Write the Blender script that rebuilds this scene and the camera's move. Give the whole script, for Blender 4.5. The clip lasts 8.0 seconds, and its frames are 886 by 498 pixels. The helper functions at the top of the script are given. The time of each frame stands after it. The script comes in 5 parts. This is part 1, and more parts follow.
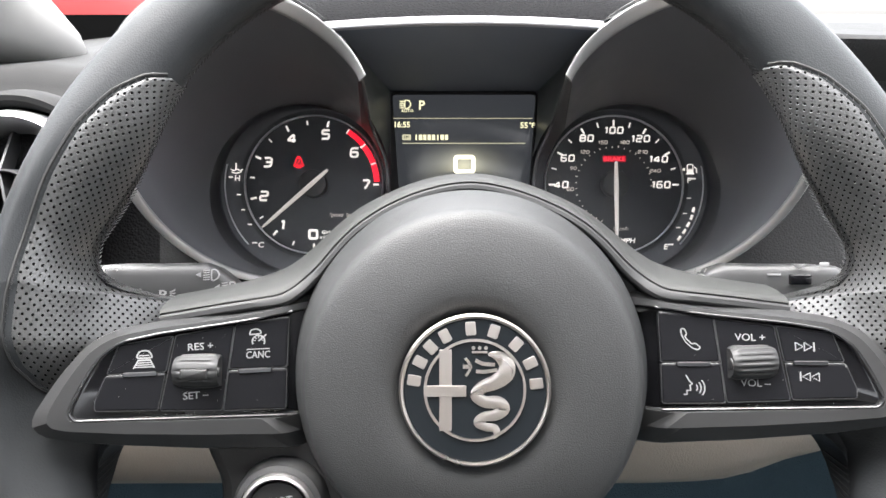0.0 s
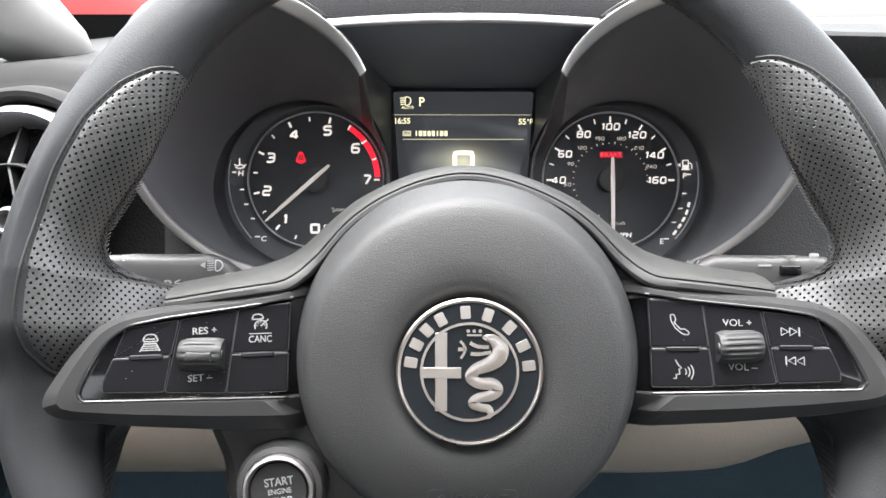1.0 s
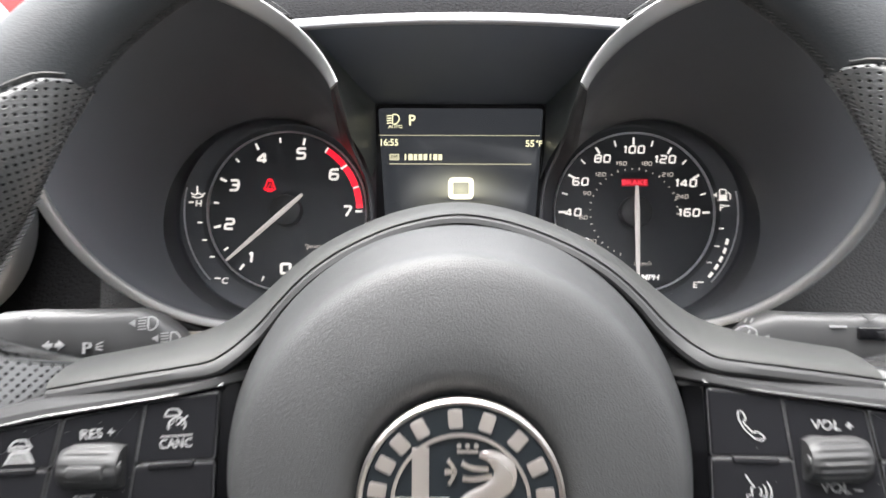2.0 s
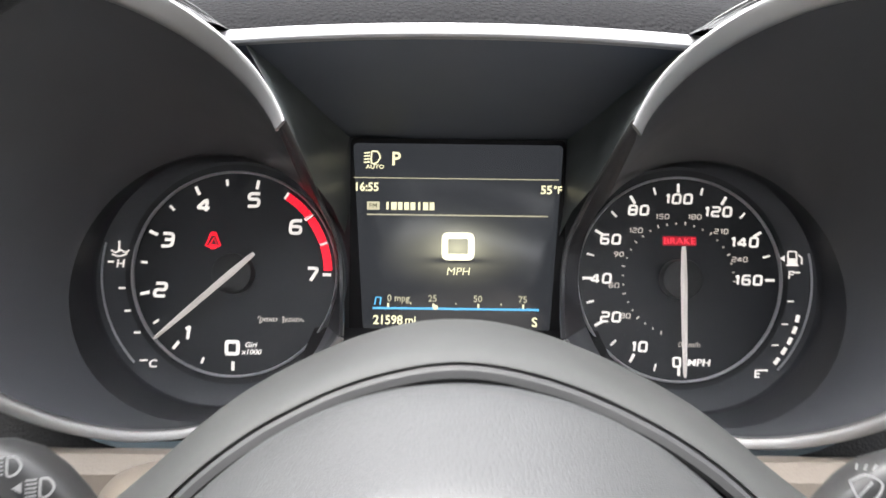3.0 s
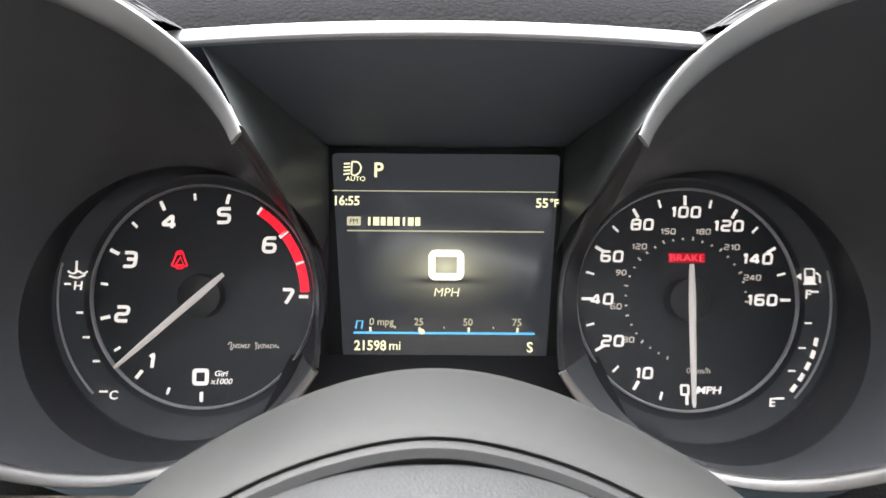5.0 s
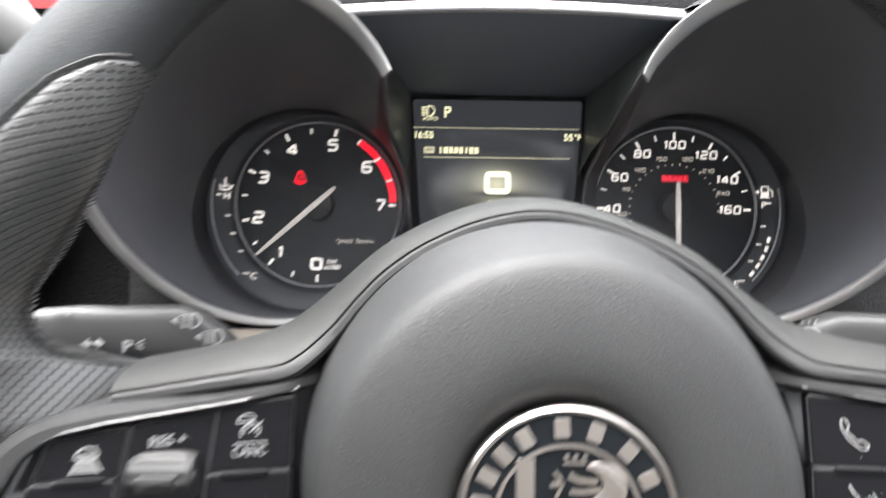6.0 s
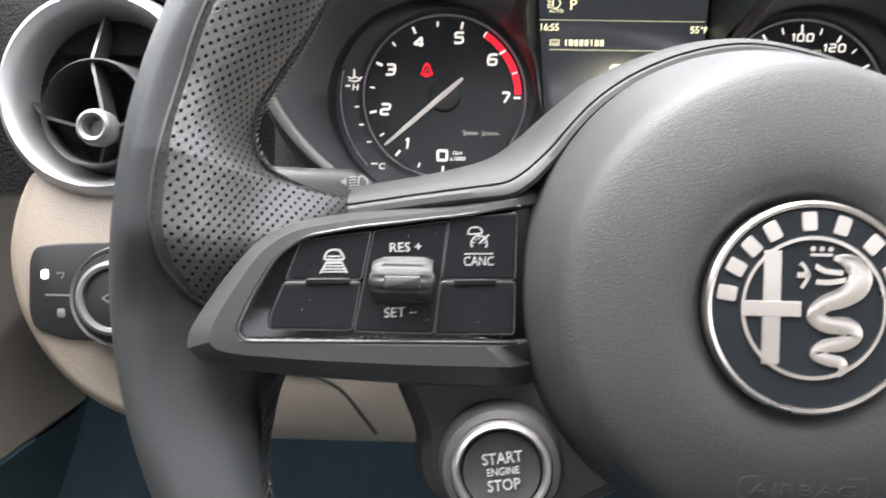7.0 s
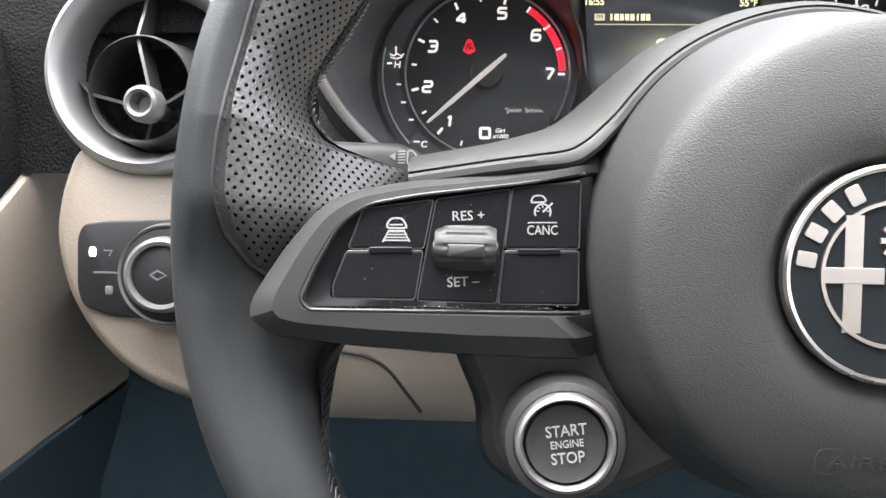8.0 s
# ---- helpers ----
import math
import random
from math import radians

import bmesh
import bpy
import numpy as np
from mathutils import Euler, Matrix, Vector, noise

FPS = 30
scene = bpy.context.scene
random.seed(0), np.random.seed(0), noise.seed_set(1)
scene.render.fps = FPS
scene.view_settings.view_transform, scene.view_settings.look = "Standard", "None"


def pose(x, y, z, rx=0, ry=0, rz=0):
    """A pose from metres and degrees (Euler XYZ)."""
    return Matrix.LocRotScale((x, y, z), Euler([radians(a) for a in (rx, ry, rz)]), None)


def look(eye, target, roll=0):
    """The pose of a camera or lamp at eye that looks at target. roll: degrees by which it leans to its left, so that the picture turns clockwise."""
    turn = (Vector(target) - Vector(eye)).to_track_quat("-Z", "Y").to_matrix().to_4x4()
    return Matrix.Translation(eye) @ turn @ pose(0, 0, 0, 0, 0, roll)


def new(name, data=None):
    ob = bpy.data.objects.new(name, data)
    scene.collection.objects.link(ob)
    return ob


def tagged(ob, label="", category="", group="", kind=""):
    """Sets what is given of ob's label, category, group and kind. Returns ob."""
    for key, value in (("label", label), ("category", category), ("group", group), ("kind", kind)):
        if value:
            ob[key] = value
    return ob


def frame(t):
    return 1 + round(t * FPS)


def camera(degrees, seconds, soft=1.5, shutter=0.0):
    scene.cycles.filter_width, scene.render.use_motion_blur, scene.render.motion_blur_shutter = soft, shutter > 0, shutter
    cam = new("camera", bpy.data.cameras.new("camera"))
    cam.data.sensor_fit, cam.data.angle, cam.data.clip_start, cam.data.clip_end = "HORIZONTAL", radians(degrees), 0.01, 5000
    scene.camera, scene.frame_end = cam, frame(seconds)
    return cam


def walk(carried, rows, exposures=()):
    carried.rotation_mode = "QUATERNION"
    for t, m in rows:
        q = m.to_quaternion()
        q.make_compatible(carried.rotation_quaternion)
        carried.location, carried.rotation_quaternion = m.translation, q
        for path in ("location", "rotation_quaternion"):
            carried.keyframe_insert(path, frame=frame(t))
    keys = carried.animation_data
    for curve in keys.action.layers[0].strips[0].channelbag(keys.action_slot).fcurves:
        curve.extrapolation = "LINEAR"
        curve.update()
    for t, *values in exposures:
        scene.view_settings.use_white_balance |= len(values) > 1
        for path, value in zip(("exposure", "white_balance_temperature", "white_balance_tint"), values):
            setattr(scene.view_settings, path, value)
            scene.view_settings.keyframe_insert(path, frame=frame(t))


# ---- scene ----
cam = camera(60.00, 8.0, shutter=0.5)
PATH = [
    (0, (-0.01549, 0.05965, 1.12299), (-0.01558, 0.53732, 0.97524), 0.022),
    (0.5, (-0.01421, 0.05954, 1.12114), (-0.01575, 0.53723, 0.97344), -0.134),
    (1, (-0.01260, 0.04807, 1.12006), (-0.01480, 0.52617, 0.97374), 0.030),
    (1.2, (-0.01162, 0.05593, 1.11927), (-0.01568, 0.53490, 0.97584), -0.372),
    (2.3, (-0.00612, 0.17571, 1.10905), (-0.00932, 0.65722, 0.97437), 0.345),
    (2.5, (-0.00889, 0.20022, 1.11398), (-0.01026, 0.68180, 0.97950), 0.424),
    (3, (-0.00782, 0.25096, 1.11437), (-0.00704, 0.73349, 0.98338), 0.754),
    (3.5, (-0.00906, 0.28233, 1.11126), (-0.00684, 0.76510, 0.98116), 0.892),
    (4, (-0.01100, 0.29929, 1.10890), (-0.00796, 0.78212, 0.97904), 0.767),
    (5.3, (-0.00146, 0.26364, 1.11410), (0.00118, 0.74688, 0.98577), 0.396),
    (5.5, (-0.00313, 0.23575, 1.11110), (0.00407, 0.71946, 0.98471), 0.594),
    (6, (-0.03892, 0.15083, 1.10757), (-0.03316, 0.63113, 0.96873), 0.910),
    (6.5, (-0.07762, 0.12504, 1.08359), (-0.07987, 0.60161, 0.93234), 1.042),
    (7, (-0.09812, 0.12860, 1.06704), (-0.11089, 0.60117, 0.90420), 0.724),
    (7.5, (-0.10818, 0.12688, 1.06215), (-0.13054, 0.59698, 0.89334), 0.260),
    (8, (-0.10995, 0.13022, 1.05994), (-0.13814, 0.59953, 0.88981), 0.042),
]
walk(cam, [(t, look(eye, target, roll)) for t, eye, target, roll in PATH], [(0, 3.88), (1.2, 3.88), (2.5, 3.88), (3.2, 3.86), (4.0, 3.8), (5.4, 3.8), (6.0, 3.84), (6.5, 3.95), (7.5, 4.03), (8, 3.99)])

# ---- light ----
scene.view_settings.exposure = 3.84
world = bpy.data.worlds.new("overcast_sky")
scene.world = world
world.use_nodes = True
wn = world.node_tree.nodes
sky = wn.new("ShaderNodeTexSky")
sky.sky_type = "NISHITA"
sky.sun_disc = False
sky.sun_elevation, sky.sun_rotation = radians(77), radians(-63)
sky.air_density, sky.dust_density, sky.ozone_density = 1.0, 4.0, 1.0
hs = wn.new("ShaderNodeHueSaturation")
hs.inputs["Saturation"].default_value = 0.14
world.node_tree.links.new(sky.outputs[0], hs.inputs["Color"])
world.node_tree.links.new(hs.outputs[0], wn["Background"].inputs["Color"])
wn["Background"].inputs["Strength"].default_value = 0.15
sun_data = bpy.data.lights.new("sun", "SUN")
sun_data.energy, sun_data.angle, sun_data.color = 0.35, radians(60), (1.0, 0.96, 0.9)
sun = new("sun", sun_data)
sun.matrix_world = look((-1.0, 0.5, 5.0), (0, 0, 0))

# ---- frame of the dashboard: x right, y into the dials, z up along their faces; numbers in it are thousandths of the unit U ----
U = 0.000947
KM = pose(0, 0.62, 1.0, -18)
AX = -3.6          # the wheel's axis
HZ = -111.5        # height of the emblem's middle


# ---- materials ----
def mat(name, base, rough=0.5, metal=0.0, grain=0.0, cell=1.0, bump=0.1, vary=0.12, coat=0.0, spec=0.5, emit=None, power=0.0, rough_vary=0.1, kind="noise"):
    m = bpy.data.materials.new(name)
    m.use_nodes = True
    nt = m.node_tree
    n, l = nt.nodes, nt.links
    b = n["Principled BSDF"]
    b.inputs["Roughness"].default_value, b.inputs["Metallic"].default_value = rough, metal
    b.inputs["Specular IOR Level"].default_value = spec
    b.inputs["Coat Weight"].default_value = coat
    b.inputs["Coat Roughness"].default_value = 0.06
    b.inputs["Base Color"].default_value = (*base, 1)
    co = n.new("ShaderNodeTexCoord")
    if vary > 0:
        big = n.new("ShaderNodeTexNoise")
        big.inputs["Scale"].default_value, big.inputs["Detail"].default_value = 35.0, 6.0
        l.new(co.outputs["Object"], big.inputs["Vector"])
        ramp = n.new("ShaderNodeMapRange")
        ramp.inputs["To Min"].default_value, ramp.inputs["To Max"].default_value = 1 - vary, 1 + vary
        l.new(big.outputs["Fac"], ramp.inputs["Value"])
        mul = n.new("ShaderNodeVectorMath")
        mul.operation = "SCALE"
        mul.inputs[0].default_value = base
        l.new(ramp.outputs[0], mul.inputs["Scale"])
        l.new(mul.outputs[0], b.inputs["Base Color"])
        rr = n.new("ShaderNodeMapRange")
        rr.inputs["To Min"].default_value, rr.inputs["To Max"].default_value = max(0.02, rough - rough_vary), min(1, rough + rough_vary)
        l.new(big.outputs["Fac"], rr.inputs["Value"])
        l.new(rr.outputs[0], b.inputs["Roughness"])
    if grain > 0:
        if kind == "noise":
            g = n.new("ShaderNodeTexNoise")
            g.inputs["Scale"].default_value, g.inputs["Detail"].default_value = 1000 / cell, 1.5
            out = g.outputs["Fac"]
        else:
            g = n.new("ShaderNodeTexVoronoi")
            g.feature = "F1"
            g.inputs["Scale"].default_value = 1000 / cell
            out = g.outputs["Distance"]
        wob = n.new("ShaderNodeTexNoise")
        wob.inputs["Scale"].default_value = 350 / cell
        add = n.new("ShaderNodeMixRGB")
        add.inputs["Fac"].default_value = 0.00035 * cell
        add.blend_type = "ADD"
        l.new(co.outputs["Object"], add.inputs[1])
        l.new(wob.outputs["Color"], add.inputs[2])
        l.new(co.outputs["Object"], wob.inputs["Vector"])
        if kind == "hide":
            wide = n.new("ShaderNodeMapping")
            wide.inputs["Scale"].default_value = (0.72, 1.0, 1.3)
            l.new(add.outputs[0], wide.inputs["Vector"])
            l.new(wide.outputs[0], g.inputs["Vector"])
        else:
            l.new(add.outputs[0], g.inputs["Vector"])
        bp = n.new("ShaderNodeBump")
        bp.inputs["Strength"].default_value, bp.inputs["Distance"].default_value = bump, 0.001 * grain
        bp.invert = kind != "noise"
        l.new(out, bp.inputs["Height"])
        l.new(bp.outputs[0], b.inputs["Normal"])
    if emit:
        b.inputs["Emission Color"].default_value = (*emit, 1)
        b.inputs["Emission Strength"].default_value = power
    return m


M_LEATHER = mat("smooth_black_leather", (0.025, 0.0265, 0.028), 0.48, grain=0.25, cell=0.75, bump=0.32, kind="pebble", spec=0.14)
M_HUB = mat("grained_black_plastic", (0.0305, 0.031, 0.0315), 0.5, grain=0.2, cell=0.48, bump=0.52, kind="hide", spec=0.27)
M_SATIN = mat("satin_dark_plastic", (0.034, 0.034, 0.0345), 0.48, grain=0.2, cell=0.4, bump=0.15)
M_TRIM = mat("satin_grey_plastic", (0.028, 0.0285, 0.0275), 0.58, grain=0.2, cell=0.4, bump=0.12, spec=0.24)
M_GLOSS = mat("piano_black_plastic", (0.006, 0.006, 0.007), 0.09, vary=0.05, rough_vary=0.02, spec=0.3)
M_KEY = mat("matt_black_key", (0.007, 0.007, 0.0082), 0.36, grain=0.12, cell=0.3, bump=0.1, spec=0.09)
M_RUBBER = mat("ribbed_black_rubber", (0.014, 0.014, 0.0145), 0.58)
M_CHROME = mat("satin_chrome", (0.38, 0.375, 0.37), 0.56, 1.0, vary=0.03, rough_vary=0.02)
M_SILVER = mat("satin_silver_paint", (0.44, 0.44, 0.445), 0.42, 0.8, vary=0.03, rough_vary=0.03)
M_EMBLEM = mat("brushed_steel", (0.46, 0.425, 0.40), 0.3, 1.0, vary=0.08, rough_vary=0.1)
M_EMBLEM_DARK = mat("black_enamel", (0.007, 0.009, 0.011), 0.42, vary=0.05, spec=0.16)
M_BOWL = mat("matt_cowl_plastic", (0.080, 0.083, 0.091), 0.36, grain=0.1, cell=0.5, bump=0.05, spec=0.3)
M_DISH = mat("smoked_dial_dish", (0.050, 0.053, 0.060), 0.4, vary=0.18, rough_vary=0.08)
M_FACE = mat("dial_face", (0.020, 0.022, 0.026), 0.4, vary=0)
M_DASH = mat("grained_black_dashboard", (0.035, 0.035, 0.036), 0.85, grain=0.8, cell=1.4, bump=0.5, kind="pebble", spec=0.1)
M_BEIGE = mat("beige_grained_vinyl", (0.186, 0.157, 0.130), 0.55, grain=0.5, cell=1.3, bump=0.3, kind="pebble", vary=0.05)
M_CARPET = mat("dark_carpet", (0.036, 0.056, 0.070), 0.95, grain=2.0, cell=1.5, bump=0.8, spec=0.0)
M_LINER = mat("pale_headliner_cloth", (0.42, 0.41, 0.40), 0.9, grain=0.4, cell=1.0, bump=0.3, vary=0.05)
M_WHITE = mat("white_backlit_marking", (0.75, 0.74, 0.72), 0.5, vary=0, emit=(1.0, 0.93, 0.85), power=0.06)
M_DIM = mat("dim_backlit_marking", (0.5, 0.46, 0.42), 0.5, vary=0, emit=(1.0, 0.88, 0.76), power=0.034)
M_RED = mat("red_lit_marking", (0.6, 0.01, 0.02), 0.5, vary=0, emit=(1.0, 0.01, 0.03), power=0.115)
M_SCREEN_TEXT = mat("screen_text", (0.1, 0.1, 0.08), 0.5, vary=0, emit=(1.0, 0.93, 0.58), power=0.085)
M_SCREEN_DIM = mat("screen_line", (0.1, 0.1, 0.08), 0.5, vary=0, emit=(0.85, 0.78, 0.52), power=0.045)
M_SCREEN_BLUE = mat("screen_blue", (0.02, 0.1, 0.2), 0.5, vary=0, emit=(0.12, 0.5, 0.85), power=0.09)
M_PRINT = mat("white_print", (0.235, 0.235, 0.235), 0.5, vary=0)
M_LED = mat("white_led", (0.8, 0.8, 0.8), 0.4, vary=0, emit=(0.95, 0.97, 1.0), power=0.435)
M_THREAD = mat("black_thread", (0.014, 0.014, 0.015), 0.5, vary=0.1)
M_RING = mat("pale_silver_print", (0.62, 0.62, 0.64), 0.4, 0.2, vary=0.03)
M_EMBOSS = mat("embossed_black_plastic", (0.034, 0.034, 0.036), 0.5, vary=0)
M_BAND = mat("pale_satin_band", (0.25, 0.25, 0.255), 0.45, 0.3, vary=0.02)
M_SIDE = mat("pale_far_trim", (0.27, 0.258, 0.24), 0.8)
# pale tone chosen to reflect light from the unseen rear wall
M_BOUNCE = mat("pale_bounce_wall", (0.56, 0.52, 0.47), 0.7)
M_WING = mat("dark_wing_plastic", (0.06, 0.066, 0.066), 0.38)
M_DASH_TOP = mat("grey_dashboard_skin", (0.0135, 0.0135, 0.0135), 0.7, grain=0.4, cell=1.2, bump=0.2, kind="pebble", spec=0.14)
M_PILLAR = mat("pale_pillar_trim", (0.165, 0.162, 0.156), 0.7, grain=0.3, cell=0.8, bump=0.2)
M_VENT = mat("grey_vent_plastic", (0.03, 0.03, 0.031), 0.4, vary=0.06)
M_KNOB = mat("dull_silver_knob", (0.15, 0.15, 0.152), 0.5, 0.6, vary=0.05)
M_DULL_RING = mat("dull_grey_ring", (0.10, 0.10, 0.10), 0.5, 0.3, vary=0.05)
M_FAINT = mat("faint_print", (0.10, 0.10, 0.105), 0.5, vary=0)
M_DUST = mat("pale_dust", (0.30, 0.295, 0.28), 0.9, vary=0.2)
M_SPOKE = mat("satin_spoke_plastic", (0.024, 0.024, 0.0245), 0.5, grain=0.15, cell=0.4, bump=0.1, spec=0.25)
M_HOOD = mat("dark_hood_lining", (0.070, 0.082, 0.104), 0.55, grain=0.15, cell=0.5, bump=0.08)
M_FRIT = mat("black_glass_edge", (0.003, 0.003, 0.003), 0.9, vary=0, spec=0.0)
M_RED_TEXT = mat("bright_red_marking", (0.6, 0.05, 0.06), 0.5, vary=0, emit=(1.0, 0.05, 0.09), power=0.13)
# paler than the keys: carries the glint drawn along their edges
M_EDGE_GLINT = mat("key_edge_glint", (0.03, 0.03, 0.031), 0.35, vary=0, spec=0.7)
M_LIP = mat("glossy_black_lip", (0.014, 0.014, 0.015), 0.25, vary=0, spec=0.45)
# Darker copy of M_DASH: shade on the dashboard is put into its colour
M_DASH_SHADED = mat("shaded_black_dashboard", (0.011, 0.011, 0.0115), 0.97, grain=1.0, cell=1.8, bump=0.7, kind="pebble", spec=0.02)
M_BUTTON_RING = mat("satin_grey_ring", (0.34, 0.33, 0.33), 0.55, 1.0, vary=0.03, rough_vary=0.02)
M_RED_DIM = mat("dim_red_marking", (0.2, 0.01, 0.02), 0.5, vary=0, emit=(1.0, 0.01, 0.03), power=0.02)
M_PLATE = mat("dull_black_switch", (0.015, 0.015, 0.0165), 0.5, vary=0.1, spec=0.2)
M_STALK = mat("grey_stalk_print", (0.24, 0.24, 0.24), 0.5, vary=0)
M_POCKET = mat("dark_door_lining", (0.020, 0.030, 0.036), 0.9, grain=1.0, cell=1.5, bump=0.5, spec=0.1)
# cowl plastic again, with the shade beside the screen in its colour
M_EDGE_SHADED = mat("shaded_cowl_edge", (0.026, 0.026, 0.029), 0.45, vary=0.05)
M_GAP = mat("dark_joint", (0.006, 0.006, 0.006), 0.7, vary=0)


def perforated():
    m = mat("perforated_black_leather", (0.041, 0.041, 0.041), 0.37, grain=0.5, cell=1.0, bump=0.3, kind="pebble", spec=0.75)
    nt = m.node_tree
    n, l = nt.nodes, nt.links
    b = n["Principled BSDF"]
    uv = n.new("ShaderNodeUVMap")
    sep = n.new("ShaderNodeSeparateXYZ")
    l.new(uv.outputs[0], sep.inputs[0])

    def op(kind, a, c=0.0, clamp=False):
        q = n.new("ShaderNodeMath")
        q.operation, q.use_clamp = kind, clamp
        for i, v in enumerate((a, c)):
            if isinstance(v, (int, float)):
                q.inputs[i].default_value = v
            else:
                l.new(v, q.inputs[i])
        return q.outputs[0]

    pu, pv = 3.9, 1.95
    row = op("FLOOR", op("DIVIDE", sep.outputs[1], pv))
    shift = op("MULTIPLY", op("MODULO", row, 2.0), 0.5)
    du = op("MULTIPLY", op("SUBTRACT", op("FRACT", op("ADD", op("DIVIDE", sep.outputs[0], pu), shift)), 0.5), pu)
    dv = op("MULTIPLY", op("SUBTRACT", op("FRACT", op("DIVIDE", sep.outputs[1], pv)), 0.5), pv)
    d = op("SQRT", op("ADD", op("MULTIPLY", du, du), op("MULTIPLY", dv, dv)))
    solid = op("DIVIDE", op("SUBTRACT", d, 0.46), 0.2, True)
    # the dark inside of each hole is put into colour and gloss
    old = b.inputs["Base Color"].links[0].from_socket
    mix = n.new("ShaderNodeMixRGB")
    mix.inputs[1].default_value = (0.003, 0.003, 0.003, 1)
    l.new(solid, mix.inputs[0])
    l.new(old, mix.inputs[2])
    l.new(mix.outputs[0], b.inputs["Base Color"])
    l.new(op("MULTIPLY", solid, 0.65), b.inputs["Specular IOR Level"])
    bp = n.new("ShaderNodeBump")
    bp.inputs["Strength"].default_value, bp.inputs["Distance"].default_value = 1.0, 0.0013
    l.new(solid, bp.inputs["Height"])
    l.new(b.inputs["Normal"].links[0].from_socket, bp.inputs["Normal"])
    l.new(bp.outputs[0], b.inputs["Normal"])
    return m


M_PERF = perforated()


def clear_cover():
    """Clear plastic: the light goes straight through, but for a gloss at its face."""
    m = bpy.data.materials.new("clear_cover")
    m.use_nodes = True
    n, l = m.node_tree.nodes, m.node_tree.links
    n.remove(n["Principled BSDF"])
    clear, gloss, mix, fres = n.new("ShaderNodeBsdfTransparent"), n.new("ShaderNodeBsdfGlossy"), n.new("ShaderNodeMixShader"), n.new("ShaderNodeFresnel")
    gloss.inputs["Roughness"].default_value = 0.5
    clear.inputs["Color"].default_value = (0.95, 0.95, 0.96, 1)
    fres.inputs["IOR"].default_value = 1.24
    l.new(fres.outputs[0], mix.inputs[0])
    l.new(clear.outputs[0], mix.inputs[1])
    l.new(gloss.outputs[0], mix.inputs[2])
    l.new(mix.outputs[0], n["Material Output"].inputs["Surface"])
    return m


M_COVER = clear_cover()


# ---- building helpers ----
def thing(name, label, category, base=(0, 0, 0), kind="", group=""):
    ob = new(name)
    ob.empty_display_size = 0.02
    ob.matrix_basis = KM @ Matrix.Translation(Vector(base) * U)
    ob["base"] = [float(v) for v in base]
    return tagged(ob, label, category, group, kind)


def part(name, bm, material, parent=None, label="", kind="", category="", sharp=35):
    bmesh.ops.remove_doubles(bm, verts=bm.verts, dist=1e-4)
    bmesh.ops.recalc_face_normals(bm, faces=bm.faces)
    bmesh.ops.scale(bm, vec=(U, U, U), verts=bm.verts)
    me = bpy.data.meshes.new(name)
    bm.to_mesh(me)
    bm.free()
    for p in me.polygons:
        p.use_smooth = True
    me.set_sharp_from_angle(angle=radians(sharp))
    me.materials.append(material)
    ob = new(name, me)
    if parent is None:
        ob.matrix_basis = KM
    else:
        ob.parent = parent
        if parent.type == "EMPTY":
            ob.matrix_basis = Matrix.Translation(-Vector(parent["base"]) * U)
    return tagged(ob, label, category, "", kind)


def loft(rings, closed=True, cap=True, bm=None, uvs=None):
    """Skin a list of rings of points; closed: each ring is a loop."""
    bm = bm or bmesh.new()
    vs = [[bm.verts.new(p) for p in r] for r in rings]
    lay = bm.loops.layers.uv.new("UVMap") if uvs else None
    m = len(rings[0])
    for i in range(len(vs) - 1):
        for j in range(m if closed else m - 1):
            k = (j + 1) % m
            f = bm.faces.new((vs[i][j], vs[i][k], vs[i + 1][k], vs[i + 1][j]))
            if lay:
                for lp, (a, c) in zip(f.loops, ((i, j), (i, j + 1), (i + 1, j + 1), (i + 1, j))):
                    lp[lay].uv = uvs[a][min(c, m - 1)]
    if cap and closed:
        bm.faces.new(vs[0][::-1])
        bm.faces.new(vs[-1])
    return bm


def lathe(profile, cx, cz, n=72, a0=0.0, a1=360.0, bm=None, sx=1.0, sz=1.0):
    """Turn (radius, y) pairs about an axis along y."""
    full = abs(a1 - a0 - 360) < 1e-6
    angles = [radians(a0 + (a1 - a0) * i / n) for i in range(n if full else n + 1)]
    rings = [[(cx + r * sx * math.cos(a), y, cz + r * sz * math.sin(a)) for a in angles] for r, y in profile]
    bm = loft(rings, full, False, bm)
    return bm


def disc(bm, cx, cz, r, y, n=48):
    bm = bm or bmesh.new()
    bm.faces.new([bm.verts.new((cx + r * math.cos(2 * math.pi * i / n), y, cz + r * math.sin(2 * math.pi * i / n))) for i in range(n)])
    return bm


def offset(points, d):
    """Move a closed outline inwards by d."""
    n = len(points)
    area = sum(points[i][0] * points[(i + 1) % n][1] - points[(i + 1) % n][0] * points[i][1] for i in range(n))
    s = 1 if area > 0 else -1
    out = []
    for i in range(n):
        p, q, r = (Vector(points[(i + k) % n]) for k in (-1, 0, 1))
        a, b = (q - p).normalized(), (r - q).normalized()
        na, nb = Vector((-a.y, a.x)) * s, Vector((-b.y, b.x)) * s
        m = na + nb
        k = d / max(0.35, (1 + na.dot(nb)) / 2 * 1.0) / 2
        out.append(tuple(q + m * k))
    return out


